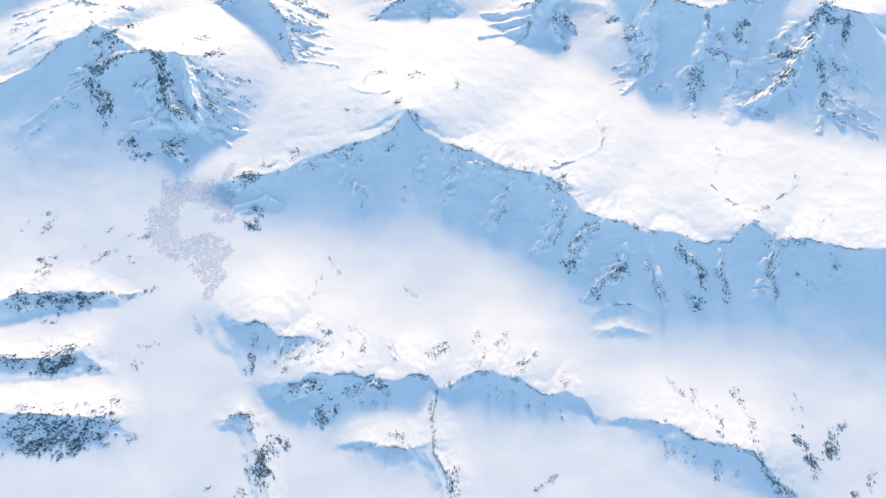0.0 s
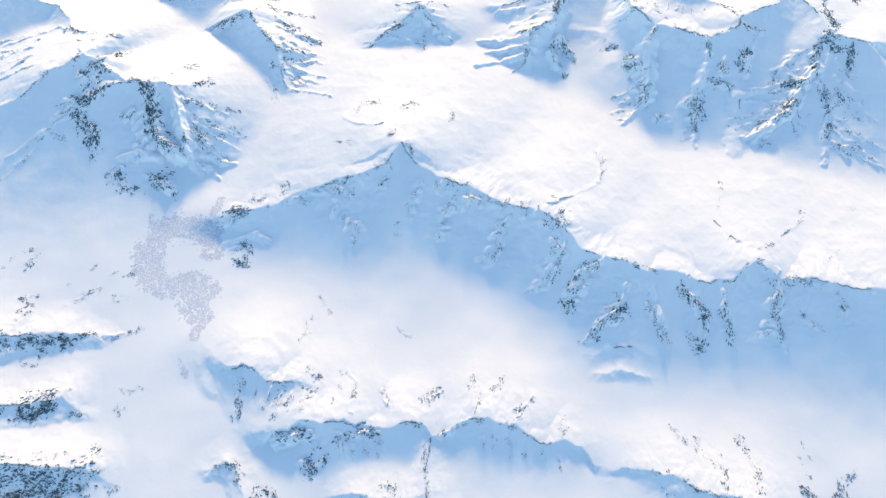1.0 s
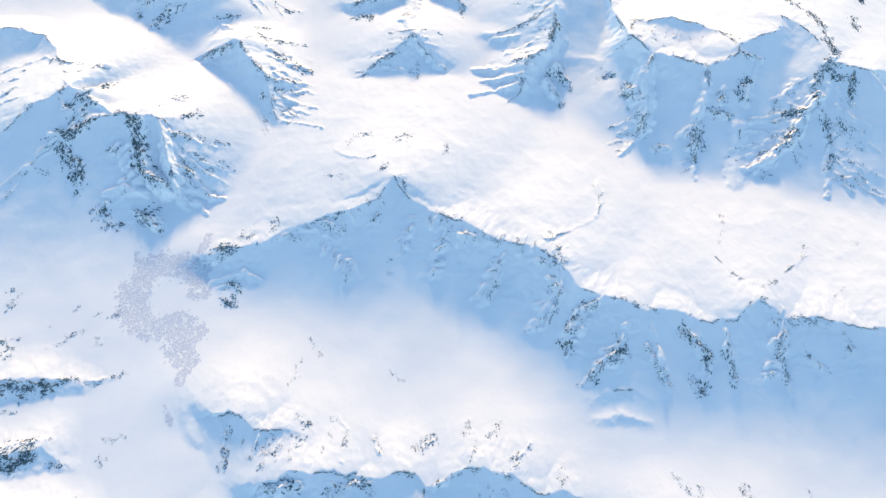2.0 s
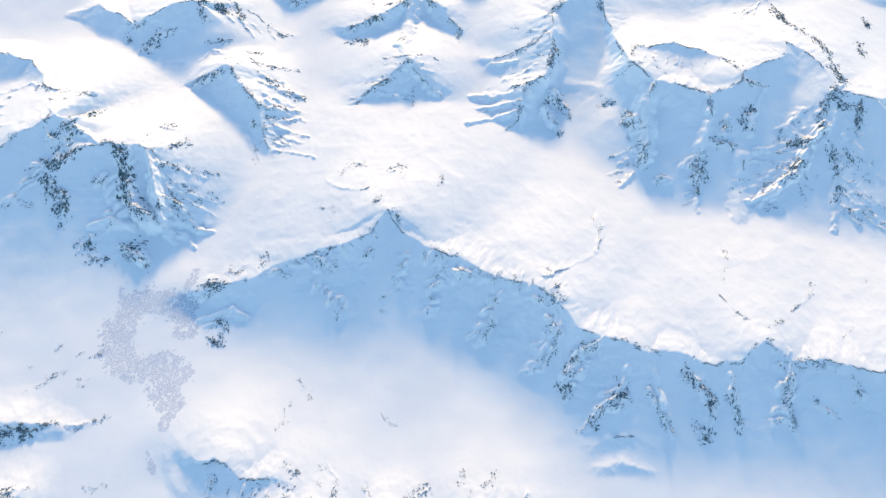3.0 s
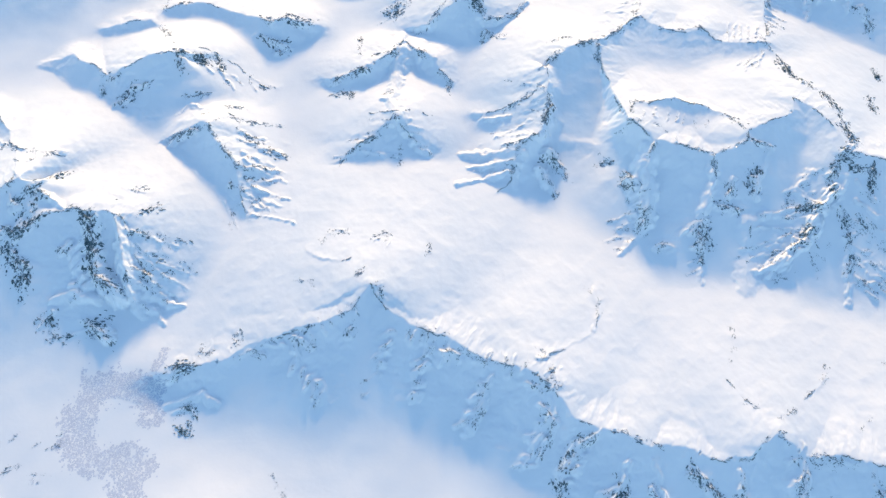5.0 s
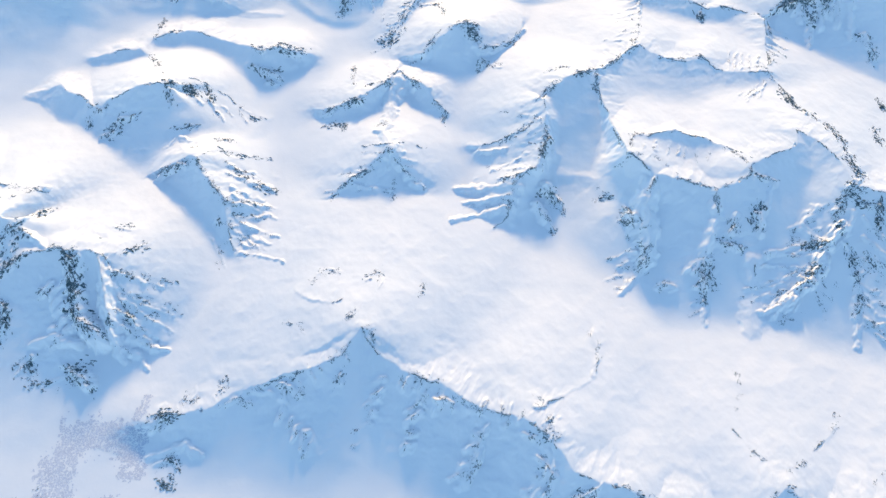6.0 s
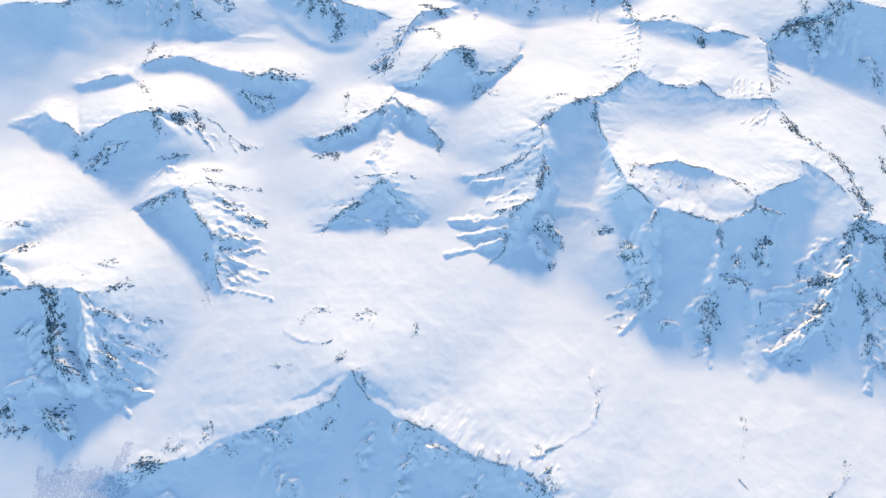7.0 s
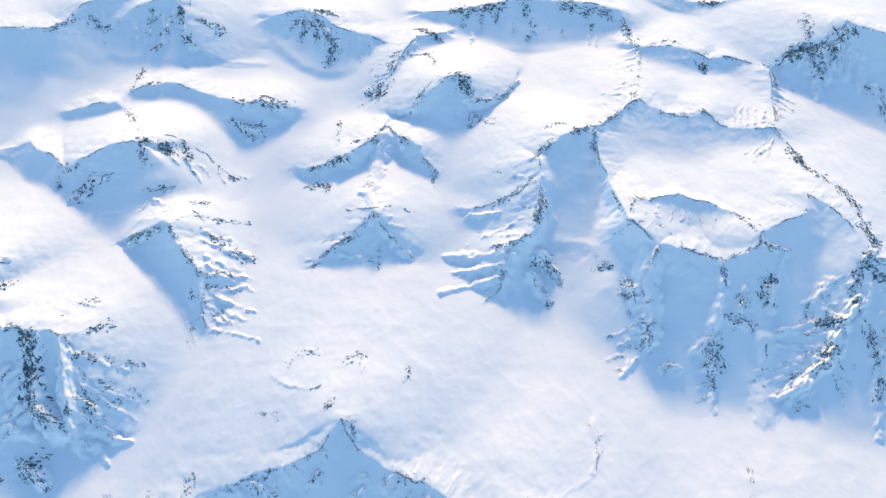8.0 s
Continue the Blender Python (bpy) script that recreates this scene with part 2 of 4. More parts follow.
crest("south_pyramid", 0, [(-92, 590, 3.5, 14), (-82, 595, 7.6, 22), (-74, 606, 12.4, 36), (-62, 615, 15.6, 49), (-48, 624, 18.0, 62), (-38, 637, 20.7, 64), (-28, 650, 22.8, 69), (-18, 636, 17.8, 52), (-8, 625, 12.2, 39), (-2, 618, 7.8, 31)], sunny=5.2, skirt=0.36)
crest("south_pyramid", 8, [(-28, 653, 20.0, 3), (-8, 661, 14.0, 3), (16, 657, 9.0, 4)], sunny=4)
crest("south_pyramid", 8, [(-70, 661, 10.0, 5), (-51, 657, 14.0, 4), (-28, 653, 20.0, 3)], sunny=4)
crest("long_ridge", 0, [(-208, 359, 5.5, 12), (-197, 364, 11.0, 24), (-166, 370, 14.0, 42), (-149, 382, 15.4, 58), (-131, 388, 17.0, 63), (-109, 394, 19.3, 69), (-80, 404, 24.2, 84), (-55, 414, 26.2, 98), (-38, 439, 30.0, 122), (-29, 420, 26.4, 103), (-2, 402, 23.9, 80), (32, 388, 23.3, 70), (66, 368, 23.5, 64), (100, 361, 27.1, 75), (118, 345, 27.2, 74), (135, 320, 25.2, 66), (161, 308, 24.9, 76), (177, 305, 24.7, 86), (194, 297, 22.8, 85), (216, 297, 23.0, 86)] + [(241, 288, 21.0, 78), (274, 288, 21.5, 80), (297, 305, 26.9, 100), (316, 290, 23.5, 87), (347, 290, 24.5, 91), (383, 281, 23.9, 89), (417, 277, 27.5, 94), (455, 268, 27.8, 103)], sunny=8, bare=0.42)
crest("rock_front", 2, [(-185, 207, 6.9, 25), (-161, 207, 12.8, 35), (-148, 193, 11.3, 38), (-124, 194, 10.8, 38), (-108, 192, 8.5, 25), (-96, 180, 3.6, 9)], sunny=7)
crest("near_ridge", 0, [(-137, 149, 1.2, 8), (-110, 161, 12.2, 26), (-90, 160, 12.3, 42), (-66, 158, 8.5, 32), (-41, 156, 8.3, 31), (-24, 162, 9.7, 37), (-13, 160, 8.4, 30), (-4, 149, 3.7, 16), (9, 149, 3.4, 13), (28, 163, 8.7, 30), (44, 165, 10.5, 37), (64, 160, 10.1, 37), (78, 150, 8.5, 31), (93, 144, 6.9, 26), (106, 148, 7.5, 28), (121, 140, 4.5, 16), (131, 128, 0.7, 3)], sunny=8)
crest("low_knoll", 0, [(-84, 100, 0.9, 5), (-68, 104, 4.2, 13), (-48, 101, 5.1, 18), (-29, 100, 5.0, 19), (-11, 104, 4.6, 13), (-5, 101, 2.1, 8)], sunny=7)
crest("east_front", 0, [(147, 123, 0.5, 3), (177, 125, 6.1, 22), (196, 118, 7.7, 28), (212, 109, 7.6, 28), (236, 104, 8.7, 31), (258, 99, 9.5, 34), (269, 84, 6.6, 24), (281, 68, 3.8, 13), (292, 58, 2.5, 9)], sunny=8)
crest("near_ridge", 4, [(-4, 148, 5.0, 7), (-8, 125, 5.1, 5), (-6, 97, 5.3, 7), (8, 75, 5.2, 9), (11, 58, 5.0, 6)], sunny=5.4)
crest("edge_knoll", 2, [(-186, 122, 3.2, 5), (-172, 129, 5.2, 13), (-162, 118, 4.5, 8), (-155, 101, 4.1, 9), (-145, 74, 3.5, 8), (-138, 57, 3.0, 8)], sunny=5.4)
crest("upper_shoulder", 3, [(-442, 222, 7.6, 18), (-412, 228, 7.9, 19), (-396, 235, 8.2, 20), (-381, 236, 6.5, 14), (-348, 239, 6.2, 12), (-327, 237, 4.4, 5), (-308, 235, 3.5, 3)], sunny=5.4)
crest("middle_shoulder", 2, [(-425, 176, 8.2, 24), (-394, 173, 7.0, 19), (-364, 172, 6.2, 16), (-340, 176, 6.4, 17), (-325, 180, 6.3, 17), (-303, 165, 2.6, 3)], sunny=5.4)
crest("lower_shoulder", 0, [(-405, 124, 9.2, 35), (-377, 124, 8.9, 34), (-347, 123, 8.7, 33), (-314, 123, 7.9, 30), (-289, 122, 6.6, 24), (-270, 114, 2.8, 11), (-260, 108, 0.6, 3)], sunny=5.4)
crest("horn_peak", 0, [(-535, 460, 15.9, 65), (-489, 478, 21.1, 85), (-457, 496, 26.4, 105), (-438, 515, 32.5, 126), (-425, 528, 36.3, 140), (-408, 536, 38.5, 151), (-392, 547, 41.2, 166)], sunny=4.4)
crest("horn_peak", 0, [(-406, 475, 23.0, 94), (-386, 492, 27.6, 111), (-371, 501, 30.2, 121), (-358, 512, 33.1, 123), (-335, 515, 33.8, 110), (-310, 516, 33.6, 94), (-286, 512, 31.8, 79), (-276, 497, 20.0, 62), (-269, 476, 12.0, 39), (-249, 450, 5.0, 13), (-226, 434, 1.0, 11)], sunny=4.4)
crest("horn_peak", 4, [(-290, 508, 33.5, 13), (-283, 487, 30.5, 12), (-275, 466, 27.0, 12), (-267, 447, 22.0, 10), (-262, 436, 13.0, 8), (-256, 424, 4.0, 7)], sunny=1.3, bare=0)
crest("horn_peak", 10, [(-297, 531, 13.3, 14), (-273, 530, 13.7, 14), (-252, 539, 11.5, 7)], sunny=4.4)
crest("long_ridge", 13, [(271, 352, 17.4, 3), (284, 331, 20.8, 3), (301, 321, 22.6, 3), (324, 331, 19.4, 5), (355, 355, 15.5, 6)], sunny=2.5, bare=0.2)
crest("long_ridge", 13, [(110, 369, 26.0, 4), (137, 381, 20.8, 3), (162, 397, 17.0, 4), (171, 419, 14.8, 3), (166, 438, 13.4, 4)], sunny=2, bare=0.2)
crest("long_ridge", 16, [(-103, 478, 19.0, 4), (-89, 469, 22.0, 3), (-72, 464, 23.5, 3), (-59, 469, 23.0, 3)], sunny=2, bare=0.2)
crest("horn_peak", 0, [(-640, 640, 20.0, 90), (-560, 655, 21.0, 95), (-500, 660, 20.0, 95), (-462, 648, 19.0, 75), (-440, 622, 22.0, 50), (-431, 604, 24.0, 30), (-410, 592, 27.0, 22), (-385, 586, 25.0, 12), (-366, 586, 18.0, 5)], sunny=2.2)
crest("long_ridge", 0, [(140, 222, 3.0, 8), (156, 229, 6.0, 14), (176, 229, 6.0, 14), (192, 221, 3.0, 8)], sunny=5, bare=0.2)
crest("long_ridge", 0, [(143, 203, 2.5, 7), (164, 209, 5.0, 12), (188, 202, 2.5, 7)], sunny=4, bare=0.2)
# -- crests end --

# how high the sun's shadow stands over each place, from the far rows to the near ones
SHADE_TOP = BASE + RISE
for i in range(NY - 2, -1, -1):
    behind = np.interp(GX[i], GX[i + 1], SHADE_TOP[i + 1]) - (row[i + 1] - row[i]) * math.tan(SUN_UP)
    SHADE_TOP[i] = np.maximum(SHADE_TOP[i], behind)


def place(x, y):
    """Row and column of the grid at a place of the plan."""
    i = int(np.clip(np.interp(y, row, np.arange(NY)), 0, NY - 2))
    return i, int(np.clip((x / (375 + 0.36 * y) + 1) / 2 * (NX - 1), 0, NX - 2))


def rib(proud, slope, line, rough=1.0, sunk=1.0):
    """A rib that stands a little out of the mountain's own shadow, so that its top catches the sun here and there.
    sunk: how much of it shows where the slope already lies in the sun."""
    tops, fades = [], []
    for x, y in line:
        i, j = place(x, y)
        over = SHADE_TOP[i, j] - BASE[i, j]
        sunlit = over - RISE[i, j] < 0.4
        fades.append(proud * min(max((over - 2) / 9, 0.1), 1) * (sunk if sunlit else 1) if rough > 0.5 else proud)
        tops.append(over + (fades[-1] if over > 2 else -0.3))
    reach = 16 if rough > 0.5 else 40
    for p, q, hp, hq, fp, fq in zip(line, line[1:], tops, tops[1:], fades, fades[1:]):
        part = window(min(p[0], q[0]) - reach, min(p[1], q[1]) - reach, max(p[0], q[0]) + reach, max(p[1], q[1]) + reach)
        if part is None:
            continue
        x = WX[part] + 3 * layered(GX[part] / 13, GY[part] / 13, 2, 61)
        y = WY[part]
        d = (q[0] - p[0], q[1] - p[1])
        size = max(math.hypot(*d), 1e-3)
        k = np.clip(((x - p[0]) * d[0] + (y - p[1]) * d[1]) / size**2, 0, 1)
        r = np.hypot(x - p[0] - k * d[0], y - p[1] - k * d[1])
        along, across = (x * d[0] + y * d[1]) / size, (y * d[0] - x * d[1]) / size
        broken = 1.0 + rough * (1.5 * layered(along / 11, across / 4.5, 3, 17) - 0.1)
        top = hp + k * (hq - hp) + (fp + k * (fq - fp)) * (broken - 1)
        r = np.clip(r + 2.0 * rough * layered(along / 8, across / 3, 3, 23), 0, None)
        RISE[part] = merge(RISE[part], top - slope * r * (0.9 + 0.7 * layered(x / 9, y / 9, 2, 29)) - 0.05 * rough * r**2, 0.3)


OUTCROPS = []


def outcrop(size, spread, count, line):
    """Notes an outcrop of crags strewn along a line of the plan, and raises the rib that it crowns."""
    OUTCROPS.append((size, spread, count, line))
    if spread > 2.2:
        rib(0.26 * size, 0.5, line, sunk=0.4)


TEETH = random.Random(3)


def comb(start, end, tooth, count, proud):
    """A row of small broken ribs that run down a flank side by side, each with a thin edge of rock."""
    for k in range(count):
        f = (k + TEETH.uniform(0.1, 0.9)) / count
        x, y = start[0] + f * (end[0] - start[0]), start[1] + f * (end[1] - start[1])
        grow = TEETH.uniform(0.4, 1.15)
        dx, dy = tooth[0] * grow, tooth[1] * grow + TEETH.uniform(-0.25, 0.25) * abs(tooth[0])
        line = [(x, y), (x + 0.5 * dx + TEETH.uniform(-1, 1), y + 0.5 * dy + TEETH.uniform(-1.5, 1.5)), (x + dx, y + dy)]
        rib(proud * TEETH.uniform(0.5, 1.2), 0.55, line)
        OUTCROPS.append((2.3, 0.8, 4 + int(3 * grow), [(x - 0.3, y - 0.8) for x, y in line]))


# -- combs begin --
comb((-199, 632), (-163, 519), (43, -15), 9, 0.9)
comb((138, 672), (101, 577), (-55, -12), 9, 0.8)
comb((-31, 645), (-77, 600), (-30, -5), 5, 0.6)
comb((-22, 640), (0, 611), (30, -9), 4, 0.6)
comb((422, 571), (347, 471), (-44, -8), 12, 0.9)
comb((426, 523), (411, 449), (21, -22), 8, 1.0)
comb((233, 550), (204, 487), (-26, -8), 7, 0.9)
comb((284, 524), (273, 461), (-16, -6), 5, 0.9)
comb((-276, 498), (-252, 423), (47, -23), 8, 1.0)
comb((-524, 606), (-495, 522), (47, 23), 8, 1.2)
comb((-389, 504), (-433, 424), (-24, -24), 8, 1.0)
comb((-313, 504), (-296, 444), (-18, -20), 5, 0.9)
comb((282, 899), (263, 809), (-37, -9), 6, 0.7)
comb((441, 862), (416, 786), (23, -22), 6, 0.7)
comb((440, 558), (437, 434), (29, -30), 10, 1.0)
comb((150, 304), (123, 262), (-15, -6), 5, 0.8)
comb((171, 269), (139, 236), (-14, -5), 5, 0.8)
comb((314, 296), (304, 240), (-11, -4), 5, 0.6)
comb((119, 329), (101, 285), (-18, -7), 4, 0.7)
comb((-17, 885), (-38, 819), (-26, -14), 6, 0.8)
comb((-263, 735), (-192, 712), (21, -26), 4, 0.7)
comb((-89, 143), (-41, 148), (4, -13), 6, 0.6)
comb((32, 153), (106, 135), (2, -13), 6, 0.6)
comb((180, 111), (250, 84), (1, -15), 7, 0.7)
comb((-362, 112), (-288, 107), (7, -14), 8, 0.7)
comb((-165, 193), (-107, 182), (-2, -21), 5, 0.7)
comb((-6, 410), (45, 378), (-4, -18), 8, 0.6)
comb((-106, 388), (-48, 423), (5, -19), 6, 0.6)
comb((59, 378), (107, 365), (-5, -15), 5, 0.6)
comb((117, 379), (132, 349), (-14, -6), 5, 0.6)
comb((394, 521), (344, 468), (-28, -3), 6, 0.9)
comb((430, 507), (429, 443), (19, -13), 5, 0.9)
comb((368, 800), (423, 788), (-14, -38), 6, 0.7)
comb((370, 731), (406, 746), (-21, -32), 5, 0.6)
comb((-13, 404), (-34, 342), (-12, -7), 6, 0.8)
comb((21, 390), (7, 342), (-12, -6), 5, 0.8)
comb((-103, 373), (-71, 342), (-5, -14), 5, 0.8)
comb((74, 361), (49, 320), (-12, -6), 5, 0.8)
comb((236, 649), (317, 632), (-6, -17), 7, 0.6)
comb((-122, 955), (-48, 929), (7, -48), 6, 0.7)
comb((66, 978), (257, 969), (-1, -50), 8, 0.7)
comb((483, 886), (555, 893), (-15, -61), 6, 0.7)
comb((-409, 976), (-315, 972), (20, -57), 5, 0.7)
# -- combs end --
# -- ribs begin --
rib(1.6, 0.35, [(435, 585), (450, 596), (417, 562), (433, 559), (417, 531), (421, 515), (419, 488), (411, 457), (404, 429)], rough=0.6)
rib(4.5, 0.4, [(421, 547), (400, 526), (387, 501), (357, 475), (327, 462)], rough=0.6)
rib(1.6, 0.35, [(303, 582), (301, 559), (294, 544), (285, 525), (279, 498), (277, 472), (273, 451)], rough=0.6)
rib(1.6, 0.35, [(243, 596), (235, 578), (235, 551), (232, 521), (219, 500), (197, 483)], rough=0.6)
rib(1.0, 0.4, [(343, 599), (364, 595), (340, 550)])
rib(1.0, 0.4, [(454, 501), (469, 479)])
rib(1.0, 0.4, [(436, 534), (448, 520), (466, 506)])
rib(1.0, 0.4, [(-268, 658), (-259, 672), (-242, 660)])
rib(1.0, 0.4, [(-185, 614), (-167, 611), (-141, 601)])
rib(1.0, 0.4, [(-190, 583), (-172, 579), (-151, 576), (-137, 566)])
rib(1.0, 0.4, [(-182, 551), (-163, 546), (-138, 532)])
rib(1.0, 0.4, [(153, 310), (139, 299), (124, 275), (116, 258)])
rib(1.0, 0.4, [(176, 285), (172, 271), (149, 251), (131, 233)])
rib(1.0, 0.4, [(198, 289), (200, 270), (204, 248), (209, 231)])
rib(1.0, 0.4, [(226, 286), (238, 267), (238, 244), (238, 226)])
rib(1.0, 0.4, [(263, 281), (265, 263), (264, 236)])
rib(1.0, 0.4, [(316, 301), (317, 277), (305, 251), (313, 227)])
rib(1.0, 0.4, [(70, 355), (60, 332), (47, 311)])
rib(1.0, 0.4, [(118, 341), (119, 325), (108, 307), (93, 287)])
rib(1.0, 0.4, [(-210, 334), (-182, 344), (-167, 335)])
rib(1.0, 0.4, [(150, 219), (169, 225), (187, 218)])
rib(1.0, 0.4, [(148, 205), (168, 209), (184, 203)])
rib(1.0, 0.4, [(-309, 512), (-308, 482), (-300, 453), (-276, 437)])
rib(1.0, 0.4, [(-286, 510), (-276, 473), (-264, 437), (-252, 417)])
rib(1.0, 0.4, [(-377, 534), (-379, 502), (-386, 491), (-399, 475), (-432, 447), (-454, 428)])
rib(1.0, 0.4, [(-273, 494), (-252, 490), (-228, 482)])
rib(1.0, 0.4, [(-264, 470), (-240, 464), (-216, 458)])
rib(1.0, 0.4, [(-337, 428), (-318, 435), (-295, 431)])
rib(1.0, 0.4, [(-494, 595), (-449, 611), (-412, 593), (-371, 590)])
rib(0.8, 0.12, [(328, 516), (322, 482), (312, 439)], rough=0.1)
rib(2.2, 0.25, [(400, 566), (383, 550), (394, 531)], rough=0.4)
rib(2.5, 0.25, [(-25, 762), (-30, 728), (-29, 708), (-34, 674), (-25, 650)], rough=0.2)
rib(1.5, 0.4, [(72, 654), (102, 653)])
rib(1.4, 0.22, [(41, 606), (82, 606), (102, 604)])
rib(1.4, 0.22, [(41, 564), (70, 572), (99, 580)])
rib(1.0, 0.4, [(53, 587), (99, 592)])
# -- ribs end --
# -- rocks begin --
outcrop(3.8, 3.8, 14, [(-440, 513), (-426, 526), (-408, 536), (-394, 545)])
outcrop(4.0, 4.0, 10, [(-442, 614), (-416, 587), (-396, 552)])
outcrop(4.0, 3.3, 8, [(-395, 572), (-371, 590)])
outcrop(4.5, 3.2, 8, [(-379, 542), (-360, 568)])
outcrop(5.5, 5.5, 12, [(-393, 522), (-403, 557), (-373, 522)])
outcrop(5.4, 5.4, 24, [(-386, 491), (-372, 501), (-374, 535)])
outcrop(4.9, 8.6, 30, [(-393, 476), (-376, 469), (-366, 460), (-364, 440)])
outcrop(4.0, 2.7, 18, [(-374, 536), (-336, 515), (-311, 515), (-286, 512)])
outcrop(3.8, 3.2, 16, [(-286, 510), (-267, 518), (-248, 531)])
outcrop(5.8, 5.8, 44, [(-309, 508), (-319, 506), (-304, 470), (-301, 456)])
outcrop(4.9, 7.3, 20, [(-300, 453), (-283, 442), (-274, 434)])
outcrop(5.0, 12.4, 26, [(-312, 397), (-292, 405), (-277, 393)])
outcrop(4.5, 9.0, 12, [(-342, 402), (-333, 419)])
outcrop(3.9, 5.2, 8, [(-290, 546), (-273, 543)])
outcrop(3.8, 8.8, 22, [(-273, 496), (-252, 490), (-229, 489)])
outcrop(3.9, 9.0, 22, [(-270, 472), (-248, 470), (-223, 464)])
outcrop(4.3, 9.9, 16, [(-259, 454), (-245, 447)])
outcrop(3.7, 6.2, 8, [(-337, 476), (-332, 483)])
outcrop(3.1, 6.1, 8, [(-414, 456), (-394, 443)])
outcrop(4.4, 3.2, 23, [(-273, 615), (-260, 624), (-238, 626)])
outcrop(3.5, 1.8, 30, [(-228, 632), (-213, 645), (-200, 646), (-180, 646), (-151, 649)])
outcrop(3.4, 2.4, 37, [(-227, 629), (-217, 614), (-212, 611), (-192, 584)])
outcrop(4.2, 3.7, 23, [(-196, 630), (-185, 623), (-170, 623)])
outcrop(4.1, 4.2, 30, [(-180, 617), (-156, 607), (-143, 602)])
outcrop(4.0, 4.1, 27, [(-189, 581), (-168, 584), (-140, 581)])
outcrop(3.4, 4.6, 18, [(-184, 566), (-166, 565), (-144, 571)])
outcrop(3.4, 5.7, 18, [(-195, 561), (-179, 553), (-170, 557)])
outcrop(2.8, 7.8, 16, [(-201, 544), (-187, 526), (-179, 508)])
outcrop(2.8, 4.5, 12, [(-170, 541), (-158, 547)])
outcrop(4.5, 2.6, 13, [(-264, 678), (-248, 685), (-245, 689)])
outcrop(3.6, 3.7, 13, [(-219, 667), (-202, 665)])
outcrop(5.2, 9.1, 28, [(-344, 675), (-331, 677), (-328, 694), (-314, 694)])
outcrop(4.1, 5.4, 14, [(-370, 714), (-357, 708), (-351, 707)])
outcrop(4.4, 2.5, 13, [(-366, 696), (-364, 690)])
outcrop(5.4, 3.4, 27, [(-275, 710), (-282, 743), (-269, 737)])
outcrop(5.4, 4.1, 30, [(-264, 739), (-254, 733), (-254, 737)])
outcrop(6.0, 3.9, 23, [(-240, 744), (-234, 734), (-235, 723)])
outcrop(3.7, 2.6, 13, [(-274, 738), (-242, 750)])
outcrop(3.8, 2.7, 17, [(-204, 724), (-184, 708), (-169, 708)])
outcrop(5.0, 2.2, 17, [(-331, 838), (-330, 859), (-330, 878)])
outcrop(3.9, 1.4, 20, [(-333, 813), (-317, 794), (-305, 779)])
outcrop(5.7, 8.5, 34, [(-204, 811), (-186, 807), (-167, 816), (-146, 813)])
outcrop(5.6, 8.4, 26, [(-206, 795), (-187, 785), (-168, 776)])
outcrop(4.9, 7.0, 8, [(-177, 767), (-172, 767)])
outcrop(4.1, 2.1, 10, [(-315, 848), (-294, 851)])
outcrop(5.0, 2.9, 17, [(-456, 931), (-437, 946), (-424, 976)])
outcrop(5.0, 3.6, 23, [(-408, 962), (-397, 945), (-387, 944)])
outcrop(5.4, 6.2, 20, [(-332, 970), (-336, 953), (-331, 929)])
outcrop(5.0, 3.6, 20, [(-307, 971), (-314, 927), (-323, 909)])
outcrop(6.2, 5.4, 37, [(-303, 1001), (-292, 947), (-274, 918)])
outcrop(5.1, 7.3, 18, [(-270, 960), (-251, 946), (-240, 943)])
outcrop(5.9, 10.4, 60, [(-154, 960), (-131, 961), (-107, 943), (-94, 914), (-98, 885)])
outcrop(5.9, 4.4, 23, [(-124, 975), (-102, 972)])
outcrop(4.9, 8.4, 34, [(9, 923), (-18, 886), (-24, 867), (-36, 840)])
outcrop(5.4, 8.1, 34, [(-50, 842), (-35, 824), (-23, 851)])
outcrop(5.8, 5.1, 30, [(12, 951), (30, 935), (41, 928)])
outcrop(4.8, 4.2, 23, [(3, 900), (24, 900), (38, 876)])
outcrop(4.0, 2.1, 30, [(-17, 793), (7, 802), (28, 837), (45, 838)])
outcrop(4.2, 7.0, 28, [(45, 842), (62, 846), (80, 844)])
outcrop(5.0, 4.3, 40, [(66, 835), (70, 827), (73, 817)])
outcrop(4.0, 2.8, 30, [(76, 809), (97, 817), (115, 824), (131, 853)])
outcrop(4.1, 8.1, 20, [(79, 795), (75, 776)])
outcrop(4.1, 5.4, 8, [(89, 789), (102, 776)])
outcrop(4.4, 4.5, 40, [(-104, 714), (-87, 720), (-65, 727)])
outcrop(4.0, 6.1, 28, [(-58, 753), (-37, 752), (-23, 777)])
outcrop(3.8, 2.7, 23, [(-19, 775), (2, 753), (15, 746)])
outcrop(3.8, 2.6, 13, [(22, 726), (35, 715)])
outcrop(4.4, 3.9, 27, [(-100, 696), (-80, 695), (-82, 681)])
outcrop(3.7, 2.6, 13, [(32, 711), (32, 696)])
outcrop(3.9, 4.1, 17, [(-79, 798), (-71, 751)])
outcrop(3.6, 3.2, 13, [(-47, 683), (-29, 694)])
outcrop(4.4, 7.4, 12, [(-106, 896), (-91, 907)])
outcrop(3.4, 2.4, 37, [(-83, 592), (-74, 603), (-63, 613), (-45, 624)])
outcrop(2.4, 8.3, 14, [(-59, 606), (-24, 601)])
outcrop(3.4, 1.8, 17, [(-20, 615), (-19, 585)])
outcrop(3.5, 1.8, 13, [(-40, 634), (-25, 646)])
